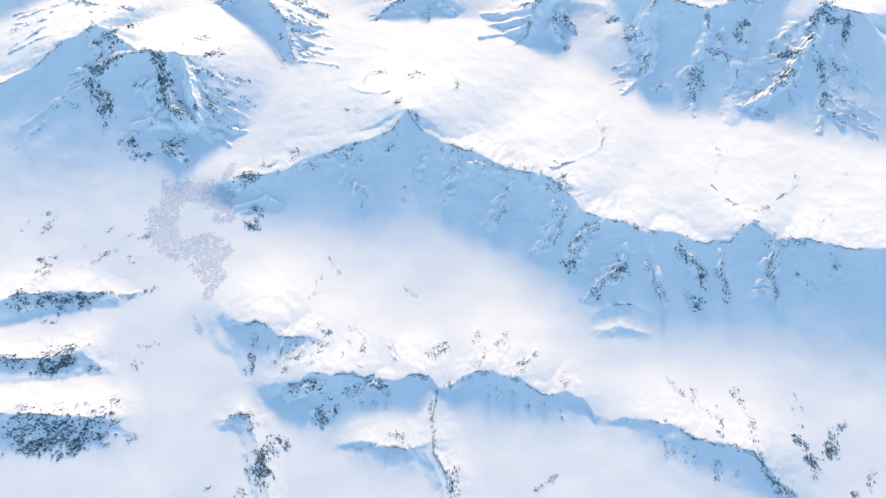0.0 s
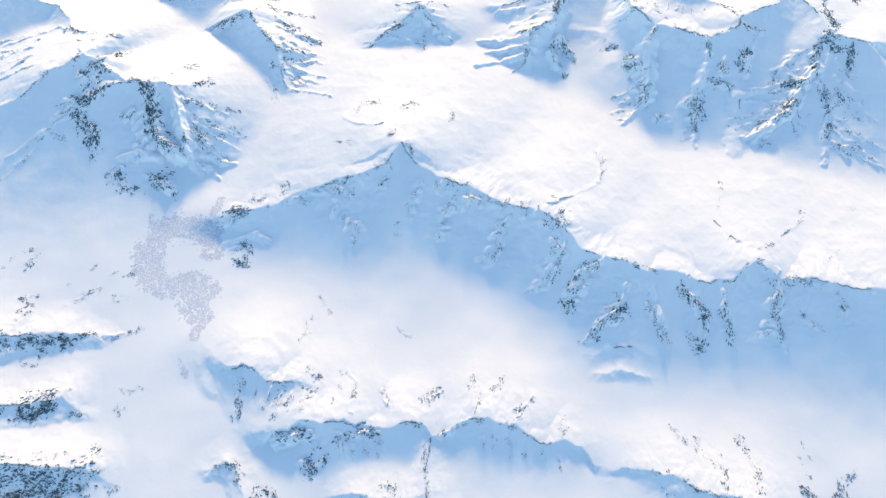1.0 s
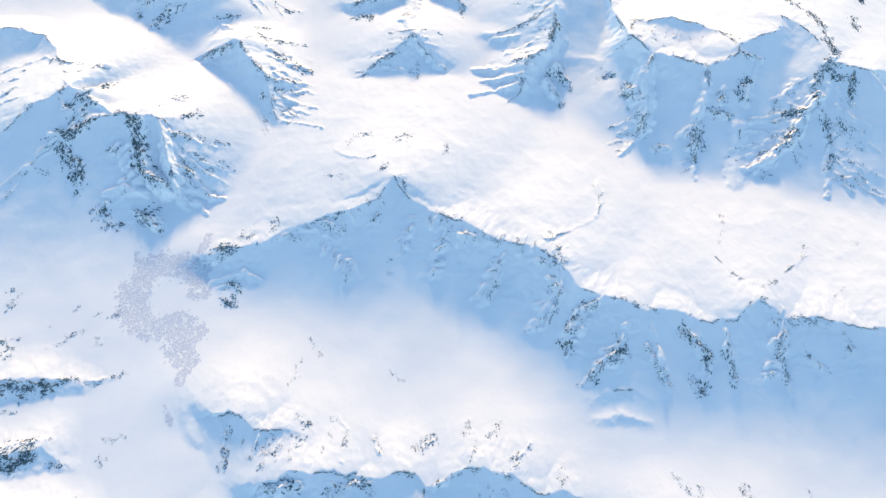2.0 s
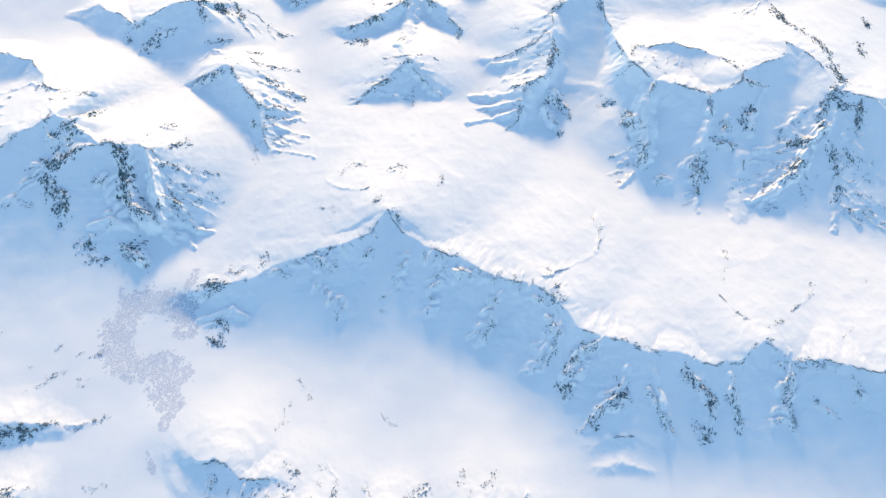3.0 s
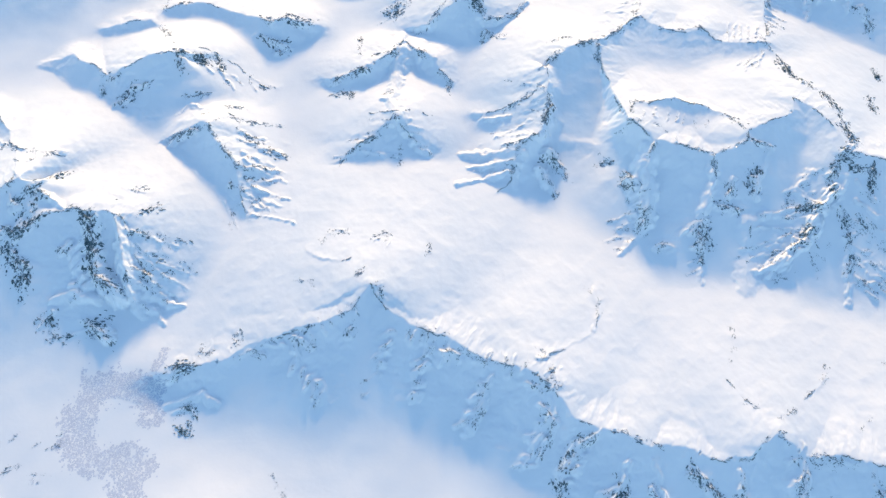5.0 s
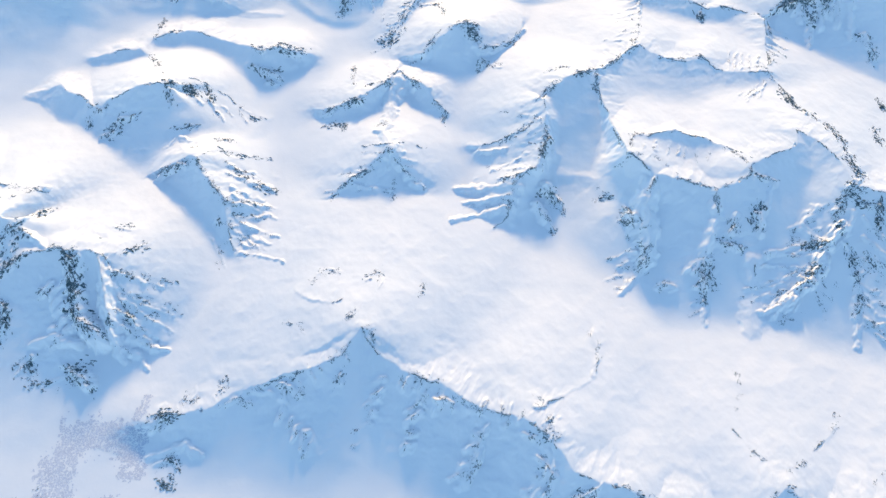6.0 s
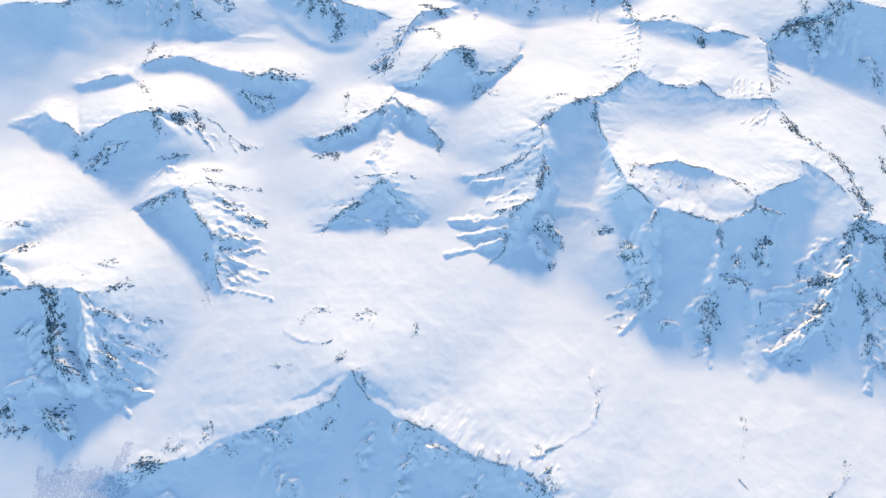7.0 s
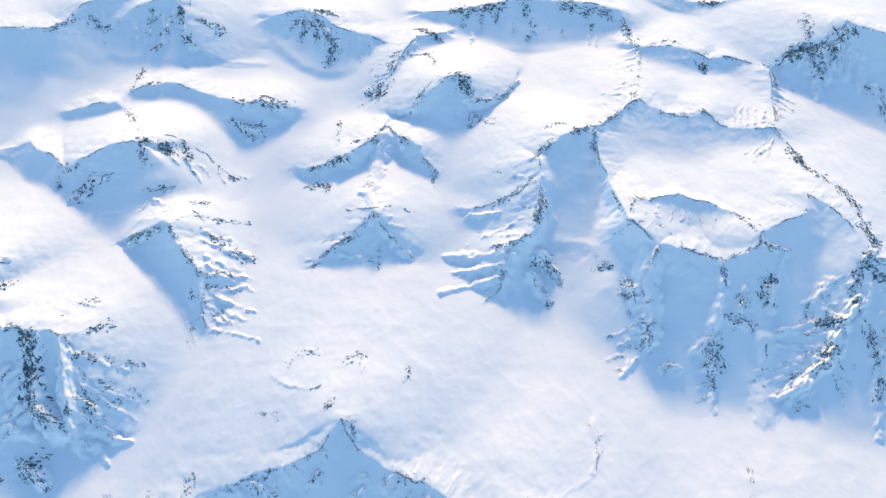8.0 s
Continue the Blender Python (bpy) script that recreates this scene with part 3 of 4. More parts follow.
outcrop(4.4, 4.5, 40, [(146, 723), (162, 734), (179, 744), (199, 754)])
outcrop(3.3, 5.2, 12, [(152, 756), (178, 761)])
outcrop(3.7, 4.9, 24, [(107, 700), (128, 691), (139, 680), (144, 662)])
outcrop(4.2, 4.3, 47, [(146, 658), (143, 655), (132, 626)])
outcrop(3.6, 3.2, 23, [(90, 661), (110, 670), (129, 681)])
outcrop(3.4, 3.0, 37, [(129, 623), (111, 612), (89, 613)])
outcrop(3.4, 2.3, 20, [(110, 616), (103, 592), (98, 574)])
outcrop(4.1, 8.2, 32, [(138, 603), (147, 595), (156, 582)])
outcrop(3.4, 4.6, 16, [(128, 583), (136, 569), (146, 553)])
outcrop(3.8, 2.6, 40, [(203, 755), (229, 773), (264, 803)])
outcrop(3.7, 3.2, 27, [(206, 749), (204, 727)])
outcrop(3.1, 2.7, 30, [(282, 786), (308, 779), (335, 785), (349, 769)])
outcrop(4.3, 3.0, 27, [(287, 915), (279, 867), (262, 808)])
outcrop(3.3, 5.3, 12, [(398, 769), (414, 751)])
outcrop(2.7, 1.8, 30, [(228, 637), (232, 656), (256, 656)])
outcrop(2.7, 1.8, 51, [(259, 657), (280, 661), (308, 650), (333, 630), (343, 613)])
outcrop(2.7, 1.5, 61, [(208, 615), (226, 626), (254, 623), (272, 595), (305, 585)])
outcrop(2.6, 1.4, 30, [(308, 586), (340, 599), (344, 613)])
outcrop(3.2, 1.7, 27, [(245, 596), (236, 580)])
outcrop(3.2, 1.7, 27, [(303, 582), (303, 563)])
outcrop(3.5, 1.8, 27, [(343, 600), (364, 595)])
outcrop(3.9, 6.7, 28, [(215, 574), (224, 561), (225, 554)])
outcrop(3.9, 5.6, 18, [(217, 557), (209, 560)])
outcrop(3.8, 7.6, 38, [(227, 535), (231, 523), (219, 508)])
outcrop(3.2, 4.3, 16, [(220, 511), (213, 495)])
outcrop(4.0, 6.8, 20, [(190, 595), (203, 587)])
outcrop(3.2, 6.4, 12, [(238, 491), (249, 488)])
outcrop(3.8, 6.5, 28, [(300, 531), (313, 528), (318, 526)])
outcrop(4.1, 4.7, 14, [(320, 560), (314, 541)])
outcrop(4.3, 7.5, 46, [(287, 515), (278, 493), (282, 487)])
outcrop(3.7, 2.6, 20, [(277, 483), (277, 472)])
outcrop(4.6, 9.3, 32, [(340, 560), (340, 550), (341, 539)])
outcrop(4.9, 6.1, 30, [(381, 524), (395, 527), (399, 523)])
outcrop(4.0, 5.7, 22, [(385, 512), (386, 502), (376, 495)])
outcrop(3.5, 7.0, 20, [(366, 488), (377, 496)])
outcrop(2.6, 8.4, 18, [(388, 496), (389, 477), (380, 461)])
outcrop(2.6, 8.4, 12, [(338, 459), (365, 461)])
outcrop(3.3, 4.4, 12, [(369, 532), (376, 539)])
outcrop(4.8, 3.0, 57, [(440, 592), (415, 555), (416, 536)])
outcrop(4.3, 3.2, 40, [(421, 524), (421, 507), (418, 486)])
outcrop(4.0, 3.5, 27, [(420, 478), (412, 460)])
outcrop(3.9, 4.4, 22, [(429, 577), (442, 578)])
outcrop(4.8, 3.6, 47, [(435, 565), (458, 564), (452, 539)])
outcrop(3.6, 6.0, 18, [(435, 515), (439, 502)])
outcrop(2.6, 5.1, 12, [(419, 452), (428, 448)])
outcrop(5.1, 3.1, 44, [(415, 733), (417, 706), (425, 686)])
outcrop(4.7, 5.3, 66, [(428, 686), (444, 669), (447, 649), (449, 624), (446, 601)])
outcrop(4.6, 5.7, 22, [(445, 624), (449, 609), (453, 595)])
outcrop(4.8, 3.4, 17, [(503, 673), (493, 649)])
outcrop(4.5, 7.8, 16, [(528, 727), (531, 708)])
outcrop(6.2, 9.6, 66, [(456, 880), (481, 890), (504, 889), (522, 889)])
outcrop(5.5, 8.2, 26, [(524, 897), (537, 918), (543, 901)])
outcrop(5.4, 6.8, 16, [(489, 876), (494, 855)])
outcrop(4.8, 9.6, 34, [(549, 835), (553, 811), (553, 795)])
outcrop(3.8, 2.0, 27, [(442, 867), (432, 820), (414, 772)])
outcrop(5.9, 7.4, 60, [(52, 981), (89, 981), (119, 990)])
outcrop(5.9, 10.3, 46, [(189, 988), (236, 979), (268, 965)])
outcrop(5.1, 7.3, 28, [(148, 989), (158, 963), (157, 936)])
outcrop(4.9, 4.3, 37, [(275, 960), (280, 929), (283, 904)])
outcrop(4.1, 2.1, 44, [(290, 906), (330, 918), (349, 893), (389, 886), (441, 868)])
outcrop(5.5, 3.4, 17, [(357, 877), (358, 862)])
outcrop(6.0, 3.0, 30, [(386, 1000), (408, 999)])
outcrop(4.9, 4.2, 27, [(495, 947), (491, 914)])
outcrop(4.5, 6.7, 38, [(-211, 359), (-204, 365), (-196, 362)])
outcrop(4.0, 7.0, 28, [(-203, 329), (-191, 334), (-185, 327)])
outcrop(3.5, 6.0, 22, [(-196, 315), (-188, 310)])
outcrop(2.6, 2.6, 16, [(-156, 372), (-136, 385), (-115, 385)])
outcrop(3.1, 2.1, 12, [(-103, 392), (-90, 398)])
outcrop(2.6, 5.2, 16, [(-187, 374), (-180, 390), (-181, 371)])
outcrop(3.1, 6.3, 16, [(-160, 383), (-155, 398)])
outcrop(2.9, 3.4, 24, [(-89, 489), (-84, 500), (-62, 498)])
outcrop(2.8, 5.6, 22, [(-38, 487), (-27, 499), (-26, 479)])
outcrop(2.8, 4.4, 16, [(-113, 450), (-103, 445), (-89, 435)])
outcrop(2.8, 2.2, 14, [(10, 468), (16, 483)])
outcrop(2.5, 3.0, 26, [(24, 380), (45, 372), (75, 364)])
outcrop(3.2, 5.3, 10, [(-54, 397), (-55, 394)])
outcrop(3.0, 3.0, 16, [(59, 328), (52, 314)])
outcrop(3.0, 5.0, 18, [(99, 349), (108, 344), (123, 345)])
outcrop(3.4, 4.4, 28, [(110, 330), (121, 319), (106, 289)])
outcrop(3.9, 5.8, 44, [(151, 305), (136, 299), (124, 284), (123, 262)])
outcrop(3.7, 6.5, 48, [(171, 272), (173, 261), (158, 253)])
outcrop(3.4, 4.8, 24, [(149, 251), (139, 236)])
outcrop(3.2, 4.6, 34, [(192, 267), (197, 257), (203, 244), (208, 232)])
outcrop(3.7, 5.5, 70, [(223, 281), (231, 272), (246, 257), (241, 236)])
outcrop(3.6, 4.5, 22, [(230, 236), (236, 228)])
outcrop(3.2, 3.7, 36, [(264, 274), (264, 257), (265, 236)])
outcrop(3.2, 3.7, 40, [(316, 291), (311, 270), (307, 257), (313, 236)])
outcrop(2.8, 4.7, 34, [(318, 291), (337, 287), (355, 284)])
outcrop(2.8, 6.4, 24, [(366, 270), (373, 261)])
outcrop(2.7, 4.6, 12, [(333, 257), (344, 245)])
outcrop(2.4, 1.4, 24, [(170, 312), (181, 301), (195, 301), (204, 296)])
outcrop(2.6, 1.6, 12, [(279, 298), (308, 310)])
outcrop(2.4, 1.5, 16, [(295, 320), (301, 318), (323, 329)])
outcrop(2.6, 2.1, 14, [(288, 404), (288, 389), (275, 368)])
outcrop(2.4, 2.0, 12, [(276, 337), (295, 321)])
outcrop(2.5, 2.0, 16, [(324, 332), (351, 351), (367, 379)])
outcrop(2.2, 3.3, 14, [(164, 439), (170, 429), (169, 413), (161, 398)])
outcrop(2.0, 2.0, 12, [(366, 307), (390, 333), (414, 373)])
outcrop(3.5, 6.1, 30, [(-173, 193), (-169, 174), (-169, 159)])
outcrop(4.0, 6.0, 34, [(-132, 148), (-119, 149), (-105, 152)])
outcrop(3.5, 4.0, 30, [(-85, 152), (-66, 151), (-46, 153)])
outcrop(3.9, 6.8, 34, [(-111, 129), (-101, 122), (-94, 134)])
outcrop(3.0, 10.1, 36, [(-143, 173), (-123, 177), (-106, 183)])
outcrop(3.1, 4.1, 18, [(-124, 195), (-110, 202), (-97, 194)])
outcrop(2.5, 4.1, 16, [(-80, 206), (-71, 195), (-72, 167)])
outcrop(2.5, 3.0, 10, [(-48, 187), (-37, 173)])
outcrop(3.6, 4.1, 22, [(-7, 179), (6, 191)])
outcrop(2.9, 2.4, 34, [(-7, 144), (-9, 127), (-6, 105), (-8, 97)])
outcrop(3.2, 4.6, 34, [(8, 82), (10, 66)])
outcrop(2.4, 1.9, 18, [(-78, 100), (-49, 101), (-11, 101)])
outcrop(2.9, 4.8, 16, [(-45, 111), (-30, 108)])
outcrop(2.5, 2.0, 12, [(-24, 160), (-14, 158)])
outcrop(3.0, 3.0, 18, [(3, 149), (23, 162), (43, 164)])
outcrop(2.5, 3.0, 16, [(60, 160), (70, 149)])
outcrop(3.1, 2.1, 14, [(44, 184), (55, 195), (63, 204)])
outcrop(3.0, 3.0, 16, [(65, 160), (74, 174), (84, 182)])
outcrop(2.5, 2.0, 10, [(107, 149), (109, 170)])
outcrop(2.4, 2.4, 22, [(177, 123), (198, 120), (212, 109)])
outcrop(2.4, 1.9, 30, [(212, 107), (239, 103), (259, 97)])
outcrop(2.9, 2.9, 18, [(231, 146), (236, 126), (236, 111)])
outcrop(3.1, 3.6, 34, [(255, 156), (258, 139), (264, 123), (260, 102)])
outcrop(3.5, 3.5, 48, [(263, 97), (266, 82), (280, 68), (284, 63)])
outcrop(2.4, 1.9, 14, [(303, 136), (307, 117)])
outcrop(3.8, 5.7, 66, [(299, 115), (307, 99), (310, 81)])
outcrop(3.8, 4.8, 34, [(331, 113), (325, 94)])
outcrop(2.9, 2.9, 14, [(349, 127), (337, 118)])
outcrop(3.3, 2.8, 26, [(331, 66), (351, 72), (357, 81)])
outcrop(2.3, 2.3, 12, [(229, 89), (225, 78)])
outcrop(3.9, 3.9, 28, [(-179, 127), (-166, 124), (-159, 110)])
outcrop(4.3, 6.8, 76, [(-155, 97), (-149, 82), (-145, 72)])
outcrop(3.8, 5.7, 30, [(-145, 106), (-134, 97)])
outcrop(2.8, 3.7, 14, [(-172, 66), (-153, 62)])
outcrop(2.3, 2.3, 8, [(-193, 66), (-186, 68)])
outcrop(2.3, 2.8, 18, [(73, 69), (102, 82)])
outcrop(5.3, 5.3, 76, [(-382, 229), (-359, 229), (-334, 233)])
outcrop(4.2, 6.3, 28, [(-406, 223), (-392, 231), (-388, 221)])
outcrop(3.2, 3.2, 14, [(-332, 237), (-312, 238)])
outcrop(3.3, 5.4, 18, [(-390, 250), (-379, 263), (-390, 275)])
outcrop(2.8, 4.5, 14, [(-409, 306), (-398, 309), (-388, 322)])
outcrop(2.7, 2.1, 12, [(-301, 234), (-286, 240), (-271, 245)])
outcrop(2.6, 2.6, 10, [(-372, 206), (-357, 208)])
outcrop(4.5, 4.5, 30, [(-389, 172), (-371, 168)])
outcrop(5.0, 6.5, 76, [(-358, 165), (-344, 168), (-330, 175)])
outcrop(3.8, 3.3, 14, [(-318, 166), (-304, 166)])
outcrop(3.1, 4.1, 44, [(-366, 177), (-343, 182), (-323, 186)])
outcrop(2.5, 3.0, 12, [(-274, 166), (-269, 174)])
outcrop(2.1, 2.1, 10, [(-279, 187), (-259, 190)])
outcrop(4.8, 14.8, 220, [(-371, 107), (-341, 106), (-308, 106), (-289, 112)])
outcrop(3.6, 3.0, 54, [(-373, 120), (-336, 121), (-299, 121), (-272, 118)])
outcrop(2.9, 4.9, 44, [(-364, 127), (-321, 128), (-281, 135)])
outcrop(3.1, 4.1, 12, [(-270, 108), (-259, 108)])
outcrop(2.3, 3.8, 10, [(-54, 423), (-48, 410)])
outcrop(2.3, 4.6, 14, [(8, 399), (27, 392)])
outcrop(3.3, 2.8, 17, [(-31, 437), (-28, 424)])
outcrop(2.2, 3.6, 16, [(45, 379), (67, 368)])
outcrop(2.6, 4.4, 18, [(112, 375), (123, 349)])
outcrop(2.9, 4.8, 14, [(-105, 391), (-88, 382)])
outcrop(2.8, 4.6, 14, [(-148, 380), (-129, 376)])
outcrop(2.8, 2.4, 17, [(-51, 448), (-45, 456)])
outcrop(2.3, 5.7, 14, [(-429, 300), (-394, 332)])
outcrop(2.3, 8.2, 20, [(-339, 275), (-282, 308)])
outcrop(2.2, 4.4, 12, [(-397, 269), (-353, 288)])
outcrop(2.2, 4.4, 12, [(-346, 263), (-320, 288)])
outcrop(2.0, 3.1, 12, [(-280, 169), (-260, 193)])
outcrop(1.9, 4.8, 16, [(-347, 266), (-328, 283)])
outcrop(1.9, 4.8, 16, [(-314, 271), (-289, 283)])
outcrop(2.0, 2.5, 8, [(-335, 304), (-329, 309)])
outcrop(2.3, 2.3, 18, [(-310, 235), (-272, 242)])
outcrop(1.9, 2.4, 16, [(-115, 279), (-90, 254)])
outcrop(1.9, 2.3, 14, [(-38, 249), (-24, 236)])
outcrop(1.8, 1.8, 10, [(-125, 231), (-119, 244)])
outcrop(1.9, 3.7, 14, [(-122, 235), (-117, 262)])
outcrop(2.5, 3.0, 14, [(199, 161), (213, 146)])
outcrop(2.5, 3.0, 14, [(220, 151), (225, 131)])
outcrop(2.0, 2.0, 10, [(307, 151), (311, 132)])
outcrop(2.6, 2.1, 10, [(24, 184), (34, 201)])
outcrop(2.5, 2.0, 10, [(-12, 174), (-2, 196)])
outcrop(2.5, 2.0, 10, [(-91, 167), (-84, 194)])
outcrop(2.5, 2.0, 10, [(33, 168), (42, 195)])
outcrop(4.2, 2.9, 20, [(-135, 965), (-156, 951)])
outcrop(4.4, 3.0, 23, [(-131, 961), (-139, 932)])
outcrop(4.2, 2.9, 23, [(-123, 960), (-116, 917)])
outcrop(4.1, 2.9, 23, [(-115, 956), (-98, 918)])
outcrop(4.4, 3.1, 17, [(495, 912), (476, 876)])
outcrop(4.4, 3.1, 17, [(512, 909), (496, 863)])
outcrop(3.9, 2.7, 17, [(513, 889), (513, 869)])
outcrop(4.4, 3.0, 13, [(467, 887), (465, 883)])
outcrop(4.4, 3.0, 17, [(74, 984), (67, 956)])
outcrop(4.2, 3.0, 17, [(97, 987), (92, 960)])
outcrop(4.5, 3.1, 17, [(116, 1001), (111, 964)])
outcrop(4.2, 2.9, 17, [(229, 983), (234, 948)])
outcrop(4.2, 2.9, 13, [(251, 982), (260, 953)])
outcrop(4.5, 3.1, 13, [(211, 1006), (210, 971)])
outcrop(5.0, 5.7, 24, [(-379, 528), (-383, 492), (-405, 493)])
outcrop(4.7, 6.7, 26, [(-387, 476), (-373, 457)])
outcrop(4.2, 8.4, 26, [(-306, 411), (-278, 398)])
outcrop(3.9, 7.8, 20, [(-346, 411), (-324, 399)])
outcrop(4.6, 3.0, 20, [(-392, 516), (-373, 546), (-357, 565)])
outcrop(5.2, 3.6, 34, [(-356, 511), (-376, 494), (-390, 474)])
outcrop(5.4, 4.5, 26, [(-385, 470), (-367, 463), (-365, 440)])
outcrop(5.2, 3.4, 34, [(-311, 508), (-308, 484), (-306, 460)])
outcrop(4.8, 3.6, 18, [(-306, 460), (-292, 446), (-281, 436)])
outcrop(4.0, 2.6, 18, [(-438, 602), (-416, 594), (-399, 589), (-372, 586)])
# -- rocks end --

HEIGHT = np.maximum(RISE, 1.0) + np.clip(4 - np.abs(RISE - 1.0), 0, None) ** 2 / 16
HEIGHT = HEIGHT + 1.0 * layered(GX / 90, GY / 90, 3, 71) + 0.15 * layered(GX / 14, GY / 14, 4, 91) * (0.2 + np.clip(HEIGHT / 12, 0, 1))
HEIGHT += 0.3 * ridged(GX / 34, GY / 34, 4, 121) * np.clip((HEIGHT - 2) / 14, 0, 1)
# where the light only just grazes the slopes, wind and slides have broken them into small ledges
under = SHADE_TOP - BASE - HEIGHT
graze = np.exp(-((under - 1.5) / 4.5) ** 2) * np.clip((under - 0.2) / 1.5, 0, 1) * np.clip((HEIGHT - 2) / 6, 0, 1)
HEIGHT += graze * (0.9 * ridged(WX / 30, WY / 17, 4, 141) + 0.35 * ridged(WX / 9, WY / 6, 2, 151))
HEIGHT += 0.12 * layered(WX / 34, WY / 26, 4, 161) * np.clip((HEIGHT - 3) / 12, 0, 1)
GZ = BASE + HEIGHT


def ground_height(x, y):
    """Heights of the terrain at places of the plan."""
    x, y = np.asarray(x, float), np.asarray(y, float)
    i = np.interp(y, row, np.arange(NY))
    j = (x / (375 + 0.36 * y) + 1) / 2 * (NX - 1)
    i0, j0 = np.clip(i, 0, NY - 2).astype(int), np.clip(j, 0, NX - 2).astype(int)
    u, v = i - i0, j - j0
    return (GZ[i0, j0] * (1 - v) + GZ[i0, j0 + 1] * v) * (1 - u) + (GZ[i0 + 1, j0] * (1 - v) + GZ[i0 + 1, j0 + 1] * v) * u


# slopes of the whole surface, so that the pieces meet without a seam
ax, ay = np.gradient(GX, axis=1), np.gradient(GX, axis=0)
bx, by = np.gradient(GY, axis=1), np.gradient(GY, axis=0)
cx, cy = np.gradient(GZ, axis=1), np.gradient(GZ, axis=0)
NORMAL = np.stack((bx * cy - cx * by, cx * ay - ax * cy, ax * by - bx * ay), -1)
NORMAL /= np.linalg.norm(NORMAL, axis=-1, keepdims=True)
POINTS = np.stack((GX, GY, GZ), -1).reshape(-1, 3)
NORMAL = NORMAL.reshape(-1, 3)
owner[highest < 1.2] = 0
FACE_OWNER, STEEP = owner[:-1, :-1], steep[:-1, :-1]
corner = np.arange(NX * NY).reshape(NY, NX)
QUADS = np.stack((corner[:-1, :-1], corner[:-1, 1:], corner[1:, 1:], corner[1:, :-1]), -1)


# the snowfields go on to the horizon on all sides
rim = np.concatenate((corner[0, :-1], corner[:-1, -1], corner[-1, :0:-1], corner[:0:-1, 0]))
away = POINTS[rim, :2] - np.array((0.0, 500.0))
away /= np.linalg.norm(away, axis=1, keepdims=True)
FAR_POINTS = []
for step in (0.006, 0.02, 0.045, 0.08, 0.13, 0.2, 0.3, 0.45, 0.65, 1.0):
    flat = POINTS[rim, :2] + (np.array((0.0, 500.0)) + away * 4600 - POINTS[rim, :2]) * step
    blend = min(step / 0.13, 1.0)
    hills = 30 * layered(flat[:, 0] / 420, flat[:, 1] / 420, 4, 55) + 5 - 20 * step
    FAR_POINTS.append(np.column_stack((flat, POINTS[rim, 2] * (1 - blend) + hills * blend)))
FAR_POINTS = np.concatenate(FAR_POINTS)
FAR_NORMALS = np.tile((0.0, 0.0, 1.0), (len(FAR_POINTS), 1))
ring = [rim] + [NX * NY + k * len(rim) + np.arange(len(rim)) for k in range(10)]
FAR_QUADS = np.concatenate([np.stack((a, b, np.roll(b, -1), np.roll(a, -1)), -1) for a, b in zip(ring, ring[1:])])


def sheet(name, quads, points, normals, mat):
    """A mesh object of some quads of a surface, with the surface's own normals."""
    used, inverse = np.unique(quads.ravel(), return_inverse=True)
    me = bpy.data.meshes.new(name)
    me.vertices.add(len(used))
    me.vertices.foreach_set("co", points[used].astype(np.float32).ravel())
    me.loops.add(quads.size)
    me.loops.foreach_set("vertex_index", inverse.astype(np.int32).ravel())
    me.polygons.add(len(quads))
    me.polygons.foreach_set("loop_start", np.arange(0, quads.size, 4, dtype=np.int32))
    me.update(calc_edges=True)
    me.polygons.foreach_set("use_smooth", np.ones(len(quads), bool))
    me.normals_split_custom_set_from_vertices(normals[used].astype(np.float32))
    me.materials.append(mat)
    return new(name, me)


# kind and description of each mountain
RANGES = {
    "headwall": ("mountain_wall", "snowy headwall with dark rock ribs along its rim"),
    "cirque": ("mountain_ridge", "sharp snowy ridge above a pale half-shaded cirque"),
    "far_bowl": ("mountain_ridge", "small distant snow ridge with a rocky rim"),
    "corner_peak": ("mountain_peak", "snowy peak with a deep blue shaded rocky face"),
    "shelf_bowl": ("mountain_ridge", "thin curved snow rim above a white shelf"),
    "great_wall": ("mountain_wall", "broad shaded mountain wall with rocky ribs and snow gullies"),
    "buttress": ("mountain_spur", "snowy spur with a rocky spine and streaked flank"),
    "basin": ("mountain_ridge", "smooth snow ridge shading a wide empty basin"),
    "basin_rim": ("mountain_ridge", "snow ridge with scattered dark crags on its side"),
    "hook": ("mountain_ridge", "curved white ridge ending in a cluster of rocks"),
    "bowl": ("mountain_ridge", "scalloped snow ridge round a shaded bowl with crags"),
    "tongue": ("mountain_spur", "long tapering snow spur with many small rock streaks"),
    "gate_peak": ("mountain_peak", "snow peak with fan-shaped dark rock ribs"),
    "north_pyramid": ("mountain_peak", "pyramid-shaped snow peak with forked rocky crests"),
    "south_pyramid": ("mountain_peak", "small pyramid-shaped snow peak above the glacier"),
    "long_ridge": ("mountain_ridge", "long white ridge with a broad blue shaded face"),
    "rock_front": ("mountain_spur", "short rocky snow spur beside the valley glacier"),
    "near_ridge": ("mountain_ridge", "scalloped low snow ridge with rocky crest"),
    "low_knoll": ("snow_knoll", "low snow knoll with dark crags on its edge"),
    "edge_knoll": ("snow_knoll", "narrow rocky snow knoll at the edge of the glacier"),
    "east_front": ("mountain_ridge", "low snow ridge with a jagged rocky crest line"),
    "upper_shoulder": ("mountain_shoulder", "white valley shoulder with a thin dark rock band"),
    "middle_shoulder": ("mountain_shoulder", "white valley shoulder with a broken rock band"),
    "lower_shoulder": ("mountain_shoulder", "white valley shoulder with a steep rocky face"),
    "horn_peak": ("mountain_peak", "large horned snow peak with rocky ribs and couloirs"),
}


